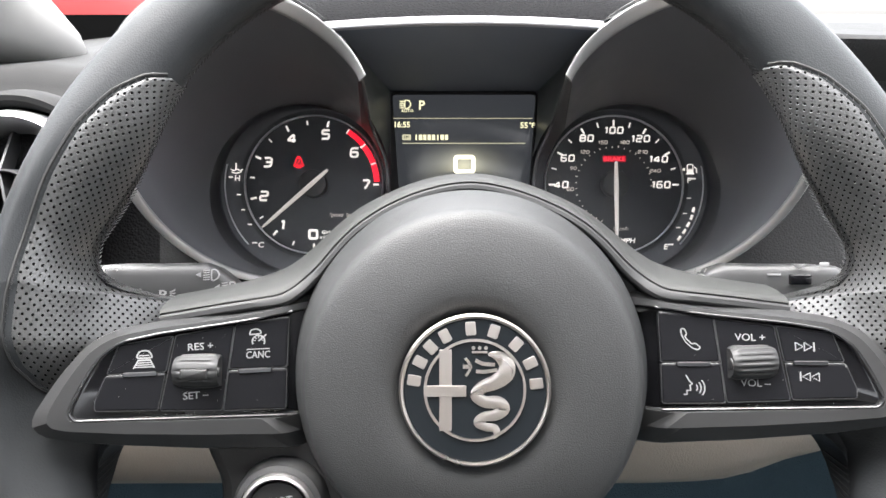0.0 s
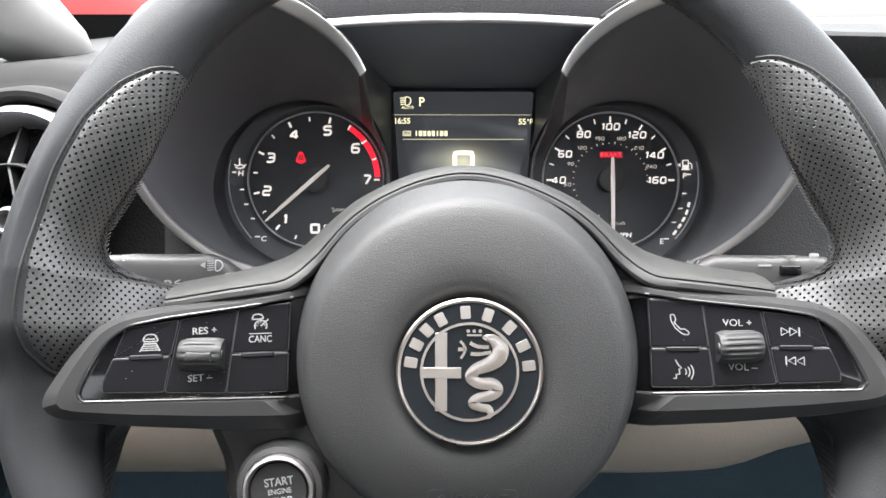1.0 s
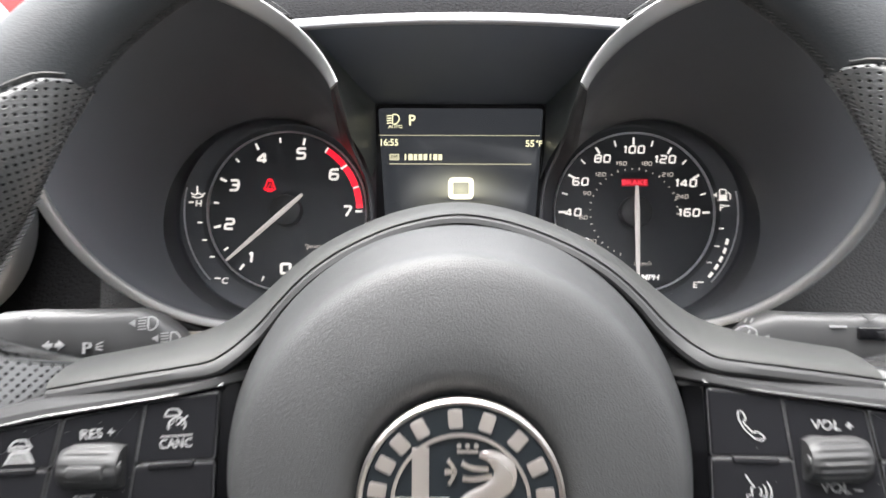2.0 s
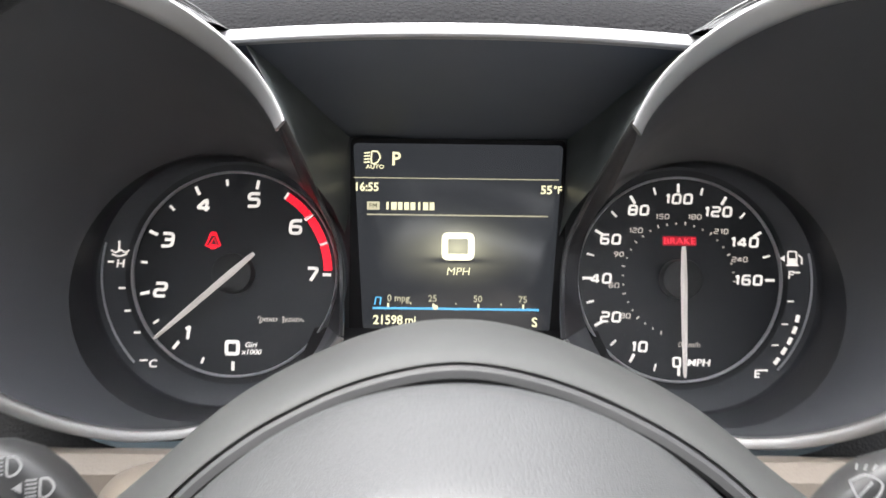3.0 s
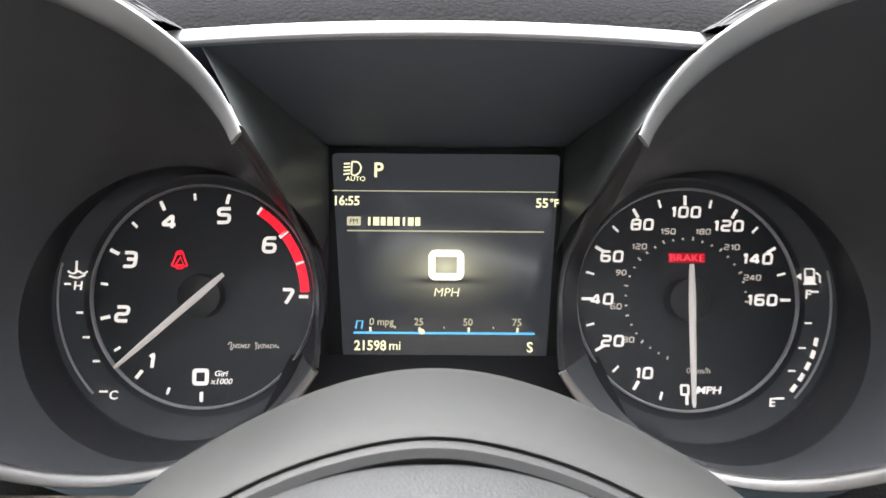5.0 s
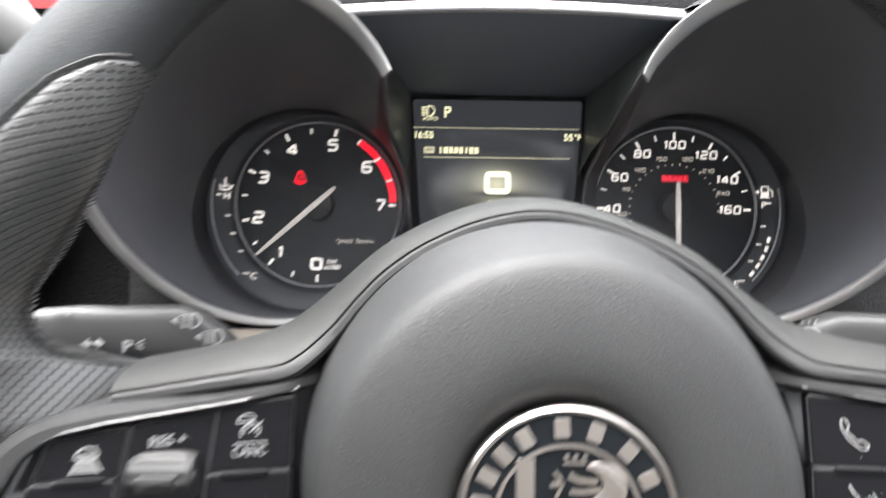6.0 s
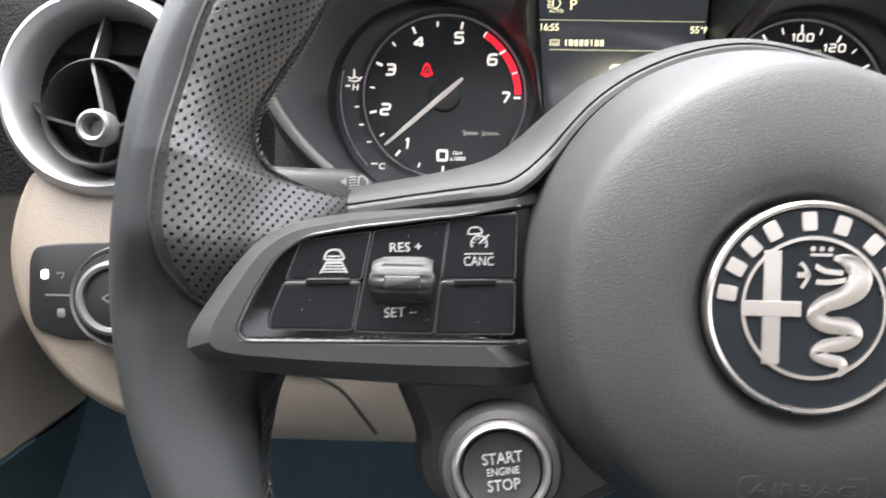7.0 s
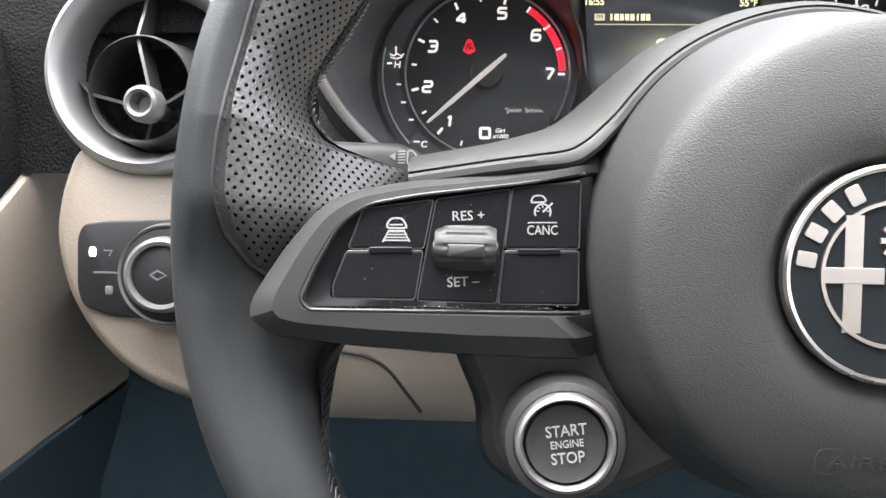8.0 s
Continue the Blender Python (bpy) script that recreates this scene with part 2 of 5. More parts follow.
def rounded(points, r, n=4):
    """Round the corners of an outline."""
    out = []
    m = len(points)
    for i in range(m):
        p, q, s = (Vector(points[(i + k) % m]) for k in (-1, 0, 1))
        d = min(r, (p - q).length * 0.45, (s - q).length * 0.45)
        a, b = q + (p - q).normalized() * d, q + (s - q).normalized() * d
        for j in range(n + 1):
            t = j / n
            out.append(tuple(a * (1 - t) ** 2 + q * 2 * t * (1 - t) + b * t * t))
    return out


def plate(outline, yf, depth, bevel=0.4, bm=None):
    """A slab with a rounded front edge; outline in x and z, yf a number or a function of x and z."""
    fun = yf if callable(yf) else (lambda x, z: yf)
    o1, o2 = offset(outline, bevel * 0.35), offset(outline, bevel)
    rows = [(outline, depth), (outline, bevel), (o1, bevel * 0.35), (o2, 0.0)]
    bm = bm or bmesh.new()
    vs = [[bm.verts.new((x, fun(x, z) + d, z)) for x, z in o] for o, d in rows]
    n = len(outline)
    for a, b in zip(vs, vs[1:]):
        for j in range(n):
            bm.faces.new((a[j], a[(j + 1) % n], b[(j + 1) % n], b[j]))
    bm.faces.new(vs[-1])
    bm.faces.new(vs[0][::-1])
    return bm


def box2(cx, cz, w, h, angle=0.0):
    c, s = math.cos(radians(angle)), math.sin(radians(angle))
    return [(cx + x * c - z * s, cz + x * s + z * c) for x, z in ((-w / 2, -h / 2), (w / 2, -h / 2), (w / 2, h / 2), (-w / 2, h / 2))]


def arc_band(cx, cz, r0, r1, a0, a1, y, t=0.4, n=40, bm=None):
    rings = [[(cx + r * math.cos(a), yy, cz + r * math.sin(a)) for r, yy in ((r0, y + t), (r0, y), (r1, y), (r1, y + t))]
             for a in (radians(a0 + (a1 - a0) * i / n) for i in range(n + 1))]
    return loft(rings, True, True, bm)


def stroke(points, w, yf, t=0.3, bm=None):
    """A flat line of width w through points in x and z."""
    fun = yf if callable(yf) else (lambda x, z: yf)
    rows = []
    for i, p in enumerate(points):
        a, b = Vector(points[max(0, i - 1)]), Vector(points[min(len(points) - 1, i + 1)])
        d = (b - a).normalized()
        nrm = Vector((-d.y, d.x)) * (w / 2)
        q, s = Vector(p) - nrm, Vector(p) + nrm
        rows.append([(q.x, fun(*q) + t, q.y), (q.x, fun(*q), q.y), (s.x, fun(*s), s.y), (s.x, fun(*s) + t, s.y)])
    return loft(rows, True, True, bm)


def lettering(body, h, cx, cz, yf, width=1.0, slant=0.0, bold=0.0, turn=0.0, t=0.25):
    """Letters of cap height h, with their middle at cx, cz."""
    cu = bpy.data.curves.new("letters", "FONT")
    cu.body, cu.size, cu.align_x, cu.align_y, cu.resolution_u, cu.offset = body, h / 0.69, "CENTER", "BOTTOM_BASELINE", 3, bold * h
    cu.extrude = t / 2
    ob = bpy.data.objects.new("letters", cu)
    scene.collection.objects.link(ob)
    me = bpy.data.meshes.new_from_object(ob.evaluated_get(bpy.context.evaluated_depsgraph_get()))
    bpy.data.objects.remove(ob)
    bm = bmesh.new()
    bm.from_mesh(me)
    bpy.data.meshes.remove(me)
    fun = yf if callable(yf) else (lambda x, z: yf)
    c, s = math.cos(radians(turn)), math.sin(radians(turn))
    for v in bm.verts:
        x, z, d = (v.co.x * width + slant * v.co.y), v.co.y - h / 2, v.co.z
        X, Z = cx + x * c - z * s, cz + x * s + z * c
        v.co = (X, fun(X, Z) - d, Z)
    return bm


def tube(points, r, n=8, bm=None, cap=True):
    """A round rod along points; r a number or one for each point."""
    rs = r if isinstance(r, (list, tuple)) else [r] * len(points)
    rings = []
    up = Vector((0.13, 0.9, 0.4)).normalized()
    for i, p in enumerate(points):
        d = (Vector(points[min(i + 1, len(points) - 1)]) - Vector(points[max(i - 1, 0)])).normalized()
        a = d.cross(up).normalized()
        b = d.cross(a)
        rings.append([tuple(Vector(p) + (a * math.cos(k) + b * math.sin(k)) * rs[i]) for k in (2 * math.pi * j / n for j in range(n))])
    return loft(rings, True, cap, bm)


def curve2(points, n=10):
    """A smooth line through points of any size."""
    out = []
    P = [Vector(p) for p in points]
    for i in range(len(P) - 1):
        a, b, c, d = P[max(0, i - 1)], P[i], P[i + 1], P[min(len(P) - 1, i + 2)]
        for j in range(n):
            t = j / n
            out.append(0.5 * (2 * b + (c - a) * t + (2 * a - 5 * b + 4 * c - d) * t * t + (3 * b - a - 3 * c + d) * t ** 3))
    out.append(P[-1])
    return [tuple(v) for v in out]


def table(x, rows):
    """Straight-line look-up in pairs."""
    for (a, p), (b, q) in zip(rows, rows[1:]):
        if x <= b:
            k = min(1, max(0, (x - a) / (b - a)))
            return p + (q - p) * k
    return rows[-1][1]


# ---- cabin shell (closes the place; roof, rear and west walls shape the light) ----
def world_part(name, bm, material, label="", category="", kind="structure"):
    me = bpy.data.meshes.new(name)
    bmesh.ops.recalc_face_normals(bm, faces=bm.faces)
    bm.to_mesh(me)
    bm.free()
    me.materials.append(material)
    return tagged(new(name, me), label, category, "", kind)


def box3(x0, x1, y0, y1, z0, z1, bm=None):
    bm = bm or bmesh.new()
    bmesh.ops.create_cube(bm, size=1, matrix=Matrix.Translation(((x0 + x1) / 2, (y0 + y1) / 2, (z0 + z1) / 2)) @ Matrix.Diagonal((x1 - x0, y1 - y0, z1 - z0, 1)))
    return bm


# unseen roof; its front edge is set by the light wanted on the wheel
world_part("ceiling", box3(-0.75, 1.45, -0.75, 0.08, 1.42, 1.47), M_LINER, "unseen pale cloth headliner, front edge set to shape light", "headliner")
world_part("floor", box3(-0.75, 1.45, -0.75, 1.5, 0.25, 0.30), M_CARPET, "dark carpeted car floor in deep shade", "floor")
# unseen wall behind the camera; its pale face bounces light onto the cowls
world_part("wall_rear", box3(-0.75, 1.45, -0.80, -0.75, 0.25, 1.34), M_BOUNCE, "unseen pale beige rear wall, added to bounce light forward", "wall")
world_part("wall_east", box3(1.40, 1.45, -0.75, 1.5, 0.25, 0.95), M_SIDE, "grey far side door of the cabin", "wall")
# unseen; its upper box is added to block light from the driver's window
world_part("wall_west", box3(-0.80, -0.75, -0.75, 0.80, 0.92, 1.34, box3(-0.80, -0.75, -0.75, 1.5, 0.25, 0.92)), M_CARPET, "unseen dark wall over the driver's window, added to cut side light", "wall")
world_part("wall_front", box3(-0.75, 1.45, 1.5, 1.55, 0.25, 0.92), M_CARPET, "dark bulkhead ahead of the footwell", "wall")
world_part("ground", box3(-300, 300, -300, 300, -0.1, 0.0), mat("wet_asphalt", (0.09, 0.09, 0.09), 0.7), "grey asphalt round the car", "ground")


# ---- instrument cluster ----
cluster = thing("instrument_cluster", "twin-cowled instrument cluster with lit dials and a small screen", "instrument cluster", (0, 0, -60))
MX, LCX, LCZ = -3.0, 128.2, 10.1     # the cowls' middle, and the centre of each mouth
# the mouth beside the screen, from the upper end of the bright lip to its lower end: across, depth, height
INNER = [(64.7, -143.5, 45.2), (63.0, -95, 38.5), (61.6, -52, 32.0), (64.5, -36, 22), (70.5, -31, 8), (73.0, -30, -6), (74.4, -36, -20), (76.3, -48, -30.6), (78.0, -63.5, -39.2)]


def lip_point(d):
    """Mouth of a cowl at d degrees round its centre: across (towards the screen), depth, height."""
    w1, w2 = min(1.2, max(0.0, (80 - d) / 43)) ** 2, min(1.2, max(0.0, (d - 280) / 50)) ** 2
    g = 1 - 0.009 * w1 + 0.083 * w2
    u, v = 78.0 * math.cos(radians(d)) * g, 83.8 * math.sin(radians(d)) * g
    return u, -113.1 + 0.568 * u - 0.67 * v - 0.006 * u * v / 81 + 0.013 * v * v / 81 - 30.9 * w1 - 15.9 * w2, v


def cowl(side):
    cx = MX + side * LCX

    def place(p, dr=0.0, dy=0.0):
        u, y, v = p
        k = 1 + dr / math.hypot(u, v)
        return (cx - side * u * k, y + dy, LCZ + v * k)

    lip = [lip_point(33 + 302 * i / 84) for i in range(85)]
    inner = curve2(INNER, 5)[::-1]
    ring = [(p, 0) for p in lip] + [(p, 1) for p in inner[1:-1]]
    lens = (side * 125.5, -4.0)

    def cover_point(p, r=66.0, dy=0.0):
        x, _, z = place(p)
        a = math.atan2(z - lens[1], x - lens[0])
        z = lens[1] + r * math.sin(a)
        return (lens[0] + r * math.cos(a), -27 + 0.266 * z + dy, z)

    near_tip = [min(1.0, max(0.0, (i - 4) / 14), max(0.0, (84 - i) / 8) if i < 85 else 1.0) for i in range(len(ring))]
    rings = [[place(p, o[w] * (0.3 + 0.7 * e) if o[w] < 0 else o[w] * e - 1.2 * (1 - e), d[w]) for (p, w), e in zip(ring, near_tip)] for o, d in (((3.5, 1.2), (6, 4)), ((3.0, 1.0), (0, 0)), ((-1.5, -0.6), (-1, 0)), ((-2.5, -1.2), (2, 2)))]
    for k in (0.2, 0.45, 0.7, 0.9, 1.0):
        rings.append([tuple(Vector(place(p, (-2.5, -1.2)[w], 2)).lerp(Vector(cover_point(p)), k)) for p, w in ring])
    n, m = len(ring), len(lip)
    edge = list(range(m - 1, n)) + [0]
    # same plastic as the cowl, darkened here to stand in for shade
    part("cowl_edge", loft([[r[i] for i in edge] for r in rings], False, False), M_EDGE_SHADED, cluster, "cowl edge beside the screen, darkened for shade")
    part("cowl", loft([r[:m] for r in rings], False, False), M_BOWL, cluster)
    # dish behind the clear cover
    dish = [rings[-1], [cover_point(p, 66.4, 3) for p, w in ring]]
    for q, r, y in ((0.97, 66.5, -7), (0.93, 66.2, -3.4), (0.9, 65.6, -2.2), (0.5, 63, -0.6), (0, 60, 0.9), (0, 57, 1.1)):
        row = []
        for p, w in ring:
            x, _, z = cover_point(p, 66.0)
            a = math.atan2(z - lens[1], x - lens[0])
            row.append((side * (118 + 7.5 * q) + r * math.cos(a), y, -4 * q + r * math.sin(a)))
        dish.append(row)
    part("dial_dish", loft(dish, True, False), M_DISH, cluster)
    bm = bmesh.new()
    rows = [[bm.verts.new(cover_point(p, 66.2 * k, -2.4 * (1 - k * k))) for p, w in ring] for k in (1.0, 0.8, 0.55, 0.3)]
    hub = bm.verts.new((lens[0], -27 + 0.266 * lens[1] - 2.4, lens[1]))
    for a, b in zip(rows, rows[1:]):
        for j in range(n):
            bm.faces.new((a[j], a[(j + 1) % n], b[(j + 1) % n], b[j]))
    for j in range(n):
        bm.faces.new((rows[-1][j], rows[-1][(j + 1) % n], hub))
    pane = part("clear_cover", bm, M_COVER, cluster, "clear plastic cover over the dial")
    pane.visible_shadow = False
    # specks of dust low on the cover
    rng = random.Random(40 + side)
    bm = bmesh.new()
    for i in range(70):
        a, r = radians(rng.gauss(285, 26)), rng.uniform(44, 64)
        z = lens[1] + r * math.sin(a)
        bmesh.ops.create_icosphere(bm, subdivisions=1, radius=rng.uniform(0.05, 0.15), matrix=Matrix.Translation((lens[0] + r * math.cos(a), -27 + 0.266 * z - 2.4 * (1 - (r / 66.2) ** 2) - 0.1, z)))
    part("dust", bm, M_DUST, cluster, "pale dust specks on the cover", kind="stuff")
    # skirt that joins the cowl to the dashboard
    rows = []
    for i in range(61):
        p = lip_point(62 + 260 * i / 60)
        rows.append([place(p, 3.3, 5), place(p, 6, 14), place(p, 9, 30), place(p, 14, 60)])
    part("cowl_skirt", loft(rows, False, False), M_DASH, cluster)
    # bright lip, open towards the screen
    arc = []
    for i in range(89):
        d = 28.4 + (335 - 28.4) * i / 88
        w = table(d, [(30, 2.7), (45, 3.8), (70, 4.7), (110, 4.3), (180, 3.3), (250, 2.8), (300, 2.3), (328, 2.0), (335, 1.7)])
        w2 = w * table(d, [(34, 0.95), (110, 0.9), (180, 0.85), (240, 0.95), (330, 1.0)])
        ring = []
        for j in range(14):
            k = 2 * math.pi * j / 14
            o = 0.45 * (w - w2) + w2 * math.copysign(abs(math.cos(k)) ** 0.6, math.cos(k))
            ring.append(place(lip_point(d), table(d, [(34, -1.0), (60, -1.8), (110, -1.3), (170, 0.3)]) + o, -1.0 + table(d, [(30, 1.6), (60, 3.0)]) * math.copysign(abs(math.sin(k)) ** 0.6, math.sin(k)) - table(d, [(30, 1.15), (50, 0.9), (70, 0.62), (120, 0.55), (200, 0.3)]) * o))
        arc.append(ring)
    part("chrome_lip", loft(arc, True, True), M_CHROME, cluster, "satin chrome cowl lip")
    for o, y, r, skin in ((1.0, 0.6, 0.5, M_GAP), (2.3, 2.2, 0.9, M_SATIN)):
        line = []
        for i in range(61):
            d = 58 + 102 * i / 60
            w = table(d, [(37, 2.6), (60, 3.4), (110, 3.6), (180, 3.3)])
            line.append(place(lip_point(d), 0.3 + 0.82 * w + o, y - 0.29 * w))
        part("lip_groove" if skin == M_GAP else "lip_bead", tube(line, [r * min(1.0, 0.15 + 0.08 * i) for i in range(61)], 6), skin, cluster)
    # face
    dx = side * 118.0
    f = disc(None, dx, 0, 58.5, 1.0, 96)
    face = part("dial_face", f, M_FACE, cluster)
    part("dial_ring", lathe([(53.6, 0.8), (53.7, -1.2), (54.2, -1.8), (54.8, -1.2), (55.0, 0.8)], dx, 0, 96), M_RING, cluster, "thin bright dial ring")
    return face


FL, FR = cowl(-1), cowl(1)
TX, SX = -118.0, 118.0
FY = 0.6       # height of the printed marks over the face


def polar(cx, r, deg):
    return cx + r * math.cos(radians(deg)), r * math.sin(radians(deg))


def tick(face, cx, deg, r0, r1, w, m=M_WHITE, name="tick"):
    x, z = polar(cx, (r0 + r1) / 2, deg)
    part(name, plate(box2(x, z, r1 - r0, w, deg), FY, 0.4, 0.1), m, face)


DIGITS = {"0": [[(0, 0), (1, 0), (1, 1), (0, 1), (0, 0)]], "1": [[(0.25, 0.78), (0.6, 1), (0.6, 0)]], "2": [[(0, 1), (1, 1), (1, 0.5), (0, 0.5), (0, 0), (1, 0)]],
          "3": [[(0, 1), (1, 1), (1, 0), (0, 0)], [(0.25, 0.52), (1, 0.52)]], "4": [[(0.75, 0), (0.75, 1), (0, 0.36), (0, 0.25), (1.05, 0.25)]], "5": [[(1, 1), (0, 1), (0, 0.56), (1, 0.56), (1, 0), (0, 0)]],
          "6": [[(1, 1), (0, 1), (0, 0), (1, 0), (1, 0.54), (0, 0.54)]], "7": [[(0, 1), (1, 1), (0.4, 0)]], "8": [[(0, 0), (1, 0), (1, 1), (0, 1), (0, 0)], [(0, 0.52), (1, 0.52)]]}


def soft(points, r):
    out = [points[0]]
    for p, q, s in zip(points, points[1:], points[2:]):
        p, q, s = Vector(p), Vector(q), Vector(s)
        d = min(r, (p - q).length * 0.45, (s - q).length * 0.45)
        a, c = q + (p - q).normalized() * d, q + (s - q).normalized() * d
        out += [tuple(a * (1 - t) ** 2 + q * 2 * t * (1 - t) + c * t * t) for t in (0, 0.25, 0.5, 0.75, 1)]
    return out + [points[-1]]


def digits(text, h, x, z, y, w=0.86, line=0.2, gap=0.36, slant=0.12):
    """Wide square figures, as drawn lines."""
    s = line * h
    ww, hh = w * h - s, h - s
    step = w * h + gap * h * 0.5
    wid = [step * (0.72 if c == "1" else 1) for c in text]
    x0 = x - (sum(wid) - gap * h * 0.5) / 2
    bm = bmesh.new()
    for c, k in zip(text, wid):
        for line_points in DIGITS[c]:
            pts = [(px * ww * (0.85 if c == "1" else 1), pz * hh - hh / 2) for px, pz in line_points]
            closed = pts[0] == pts[-1]
            if closed:
                m = ((pts[0][0] + pts[1][0]) / 2, (pts[0][1] + pts[1][1]) / 2)
                pts = [m] + pts[1:-1] + [pts[0], m]
            pts = [(x0 + s / 2 + px + slant * pz, z + pz) for px, pz in soft(pts, 0.24 * h)]
            stroke(pts, s, y, 0.4, bm)
        x0 += k
    return bm


def numeral(face, text, h, x, z, m=M_WHITE, width=1.35, bold=0.03):
    part("numeral", digits(text, h, x, z, FY), m, face)


for i in range(8):
    d = 270 - i * 270 / 7
    if i:
        x, z = polar(TX, 40.5 if i != 7 else 41, d)
        numeral(FL, str(i), 8.4, x, z)
    if i < 7:
        tick(FL, TX, d, 46.5, 51.3, 1.7)
    if i < 5:
        tick(FL, TX, d - 135 / 7, 47.2, 50.6, 1.3)
tick(FL, TX, 0, 46.5, 51.0, 1.6)
for k in range(9):
    a = 57 - k * 19 / 9
    part("redline", arc_band(TX, 0, 47.5, 51.6, a - 1.75, a - 0.1, FY, 0.4, 4), M_RED, FL)
for a, b in ((36.8, 20.4), (18.4, 2.6)):
    part("redline", arc_band(TX, 0, 47.2, 51.6, b, a, FY, 0.4, 14), M_RED, FL)
for d in (57.8, 38.2, 19.4):
    tick(FL, TX, d, 47.5, 51.6, 1.2)


def rounded_zero(face, x, z, w, h, s, m, yy=FY):
    o = rounded(box2(x, z, w, h), s * 1.1, 4)
    i = offset(o, s)
    bm = bmesh.new()
    n = len(o)
    lo = [[bm.verts.new((a, yy + dy, b)) for a, b in ring] for ring, dy in ((o, 0.4), (o, 0), (i, 0), (i, 0.4))]
    for p, q in zip(lo, lo[1:]):
        for j in range(n):
            bm.faces.new((p[j], p[(j + 1) % n], q[(j + 1) % n], q[j]))
    part("numeral", bm, m, face)


rounded_zero(FL, TX - 0.6, -39.3, 8.0, 8.2, 1.9, M_WHITE)
part("unit_mark", lettering("Giri", 2.6, TX + 9.2, -37.5, FY, 1.1, 0.2, 0.03), M_WHITE, FL)
part("unit_mark", lettering("x1000", 2.6, TX + 9.6, -41.3, FY, 1.1, 0.2, 0.03), M_WHITE, FL)
for lo, hi in ((13, 23), (25.5, 37)):
    script = [(TX + x + 0.5 * math.sin(x * 5.2), -24.2 + (0.9 if x > lo + 1.6 else 1.9) * math.sin(x * 3.4)) for x in (lo + (hi - lo) * i / 60 for i in range(61))]
    part("script_mark", stroke(script, 0.42, FY), M_DIM, FL)
# belt warning
BX0, BZ0 = TX - 12.2, 17.4
bell = [(-1.2, 5.2), (1.2, 5.2), (2.0, 3.6), (2.9, 0.6), (4.6, -3.0), (2.4, -3.4), (1.3, -4.8), (-1.3, -4.8), (-2.4, -3.4), (-4.6, -3.0), (-2.9, 0.6), (-2.0, 3.6)]
bell = [(BX0 + x * 0.85, BZ0 + z * 0.85) for x, z in bell]
part("warning_light", stroke(bell + bell[:1], 0.75, FY), M_RED, FL, "lit red belt warning")
part("warning_line", stroke([(BX0, BZ0 + 4.2), (BX0, BZ0 + 2.6)], 1.5, FY), M_RED, FL)
part("warning_line", stroke([(BX0 - 1.9, BZ0 - 2.2), (BX0 + 0.4, BZ0 + 1.6), (BX0 + 2.0, BZ0 - 2.2), (BX0 - 1.9, BZ0 - 2.2)], 0.6, FY), M_RED, FL)
part("warning_line", stroke([(BX0 - 3.4, BZ0 - 2.9), (BX0 + 3.4, BZ0 - 2.9)], 0.8, FY), M_RED, FL)

SPEED = [(0, 270), (10, 239.5), (20, 209.5), (40, 180), (60, 150), (80, 120), (100, 90), (120, 60), (140, 30), (160, 0)]
for v, d in SPEED:
    tick(FR, SX, d, 46.3 if v else 46.8, 51.2, 1.5)
    if v:
        x, z = polar(SX, table(d, [(0, 37.0), (30, 40.5), (60, 42), (90, 43), (180, 41.2), (270, 42)]), d)
        numeral(FR, str(v), 5.9, x, z, width=1.35)
for d in (255, 224.5, 195, 165, 135, 105, 75, 45, 15):
    tick(FR, SX, d, 46.6, 50.6, 1.1)
for i, (v, d) in enumerate([(30, 215), (60, 186), (90, 158), (120, 131.5), (150, 104.5), (180, 75.5), (210, 48.5), (240, 18.5)]):
    x, z = polar(SX, 34.5, d)
    part("numeral", digits(str(v), 2.9, x, z, FY, 0.86, 0.17), M_DIM, FR) if v != 90 else part("numeral", lettering("90", 2.9, x, z, FY, 1.35, 0.12, 0.02), M_DIM, FR)
for i in range(28):
    d = 252 - i * 9.4
    x, z = polar(SX, 29.6 if i % 3 else 30, d)
    part("tick", plate(box2(x, z, 1.1 if i % 3 else 1.8, 0.8, d), FY, 0.4, 0.1), M_DIM, FR)
rounded_zero(FR, SX - 1.0, -44.0, 4.6, 5.6, 1.1, M_WHITE)
part("unit_mark", lettering("MPH", 3.4, SX + 10.4, -44, FY, 1.25, 0.18, 0.04), M_WHITE, FR)
part("unit_mark", lettering("0 km/h", 2.8, SX + 5.5, -34.6, FY, 1.05, 0.15, 0.0), M_DIM, FR)
part("warning_light", plate(rounded(box2(SX + 0.6, 20.4, 18.0, 5.0), 0.5), FY + 0.1, 0.3, 0.05), M_RED_DIM, FR, "lit red warning window")
part("warning_text", lettering("BRAKE", 3.5, SX + 0.6, 20.4, FY - 0.05, 1.15, 0, -0.02), M_RED_TEXT, FR, "lit word BRAKE")

# side gauges
for side, face, cx in ((-1, FL, TX), (1, FR, SX)):
    a0, a1 = (167, 223) if side < 0 else (-43, 12)
    part("gauge_arc", arc_band(cx, 0, 69.0 - 0.5, 69.6, a0, a1, -3.6, 0.5, 36), M_RING, cluster)
GY = -3.7


def gauge_bar(x, z, w, h, m=M_WHITE, ang=0.0):
    part("tick", plate(box2(x, z, w, h, ang), GY, 0.4, 0.1), m, cluster)


for px, pz in ((-182.5, 5.4), (-176.2, -8.4), (-172.8, -20.2), (-167.5, -31.6)):
    gauge_bar(px, pz, 3.2, 1.1)
gauge_bar(-163.6, -46.0, 4.2, 1.0)
part("numeral", lettering("H", 4.0, -177.4, 4.6, GY, 1.1, 0.1, 0.03), M_WHITE, cluster)
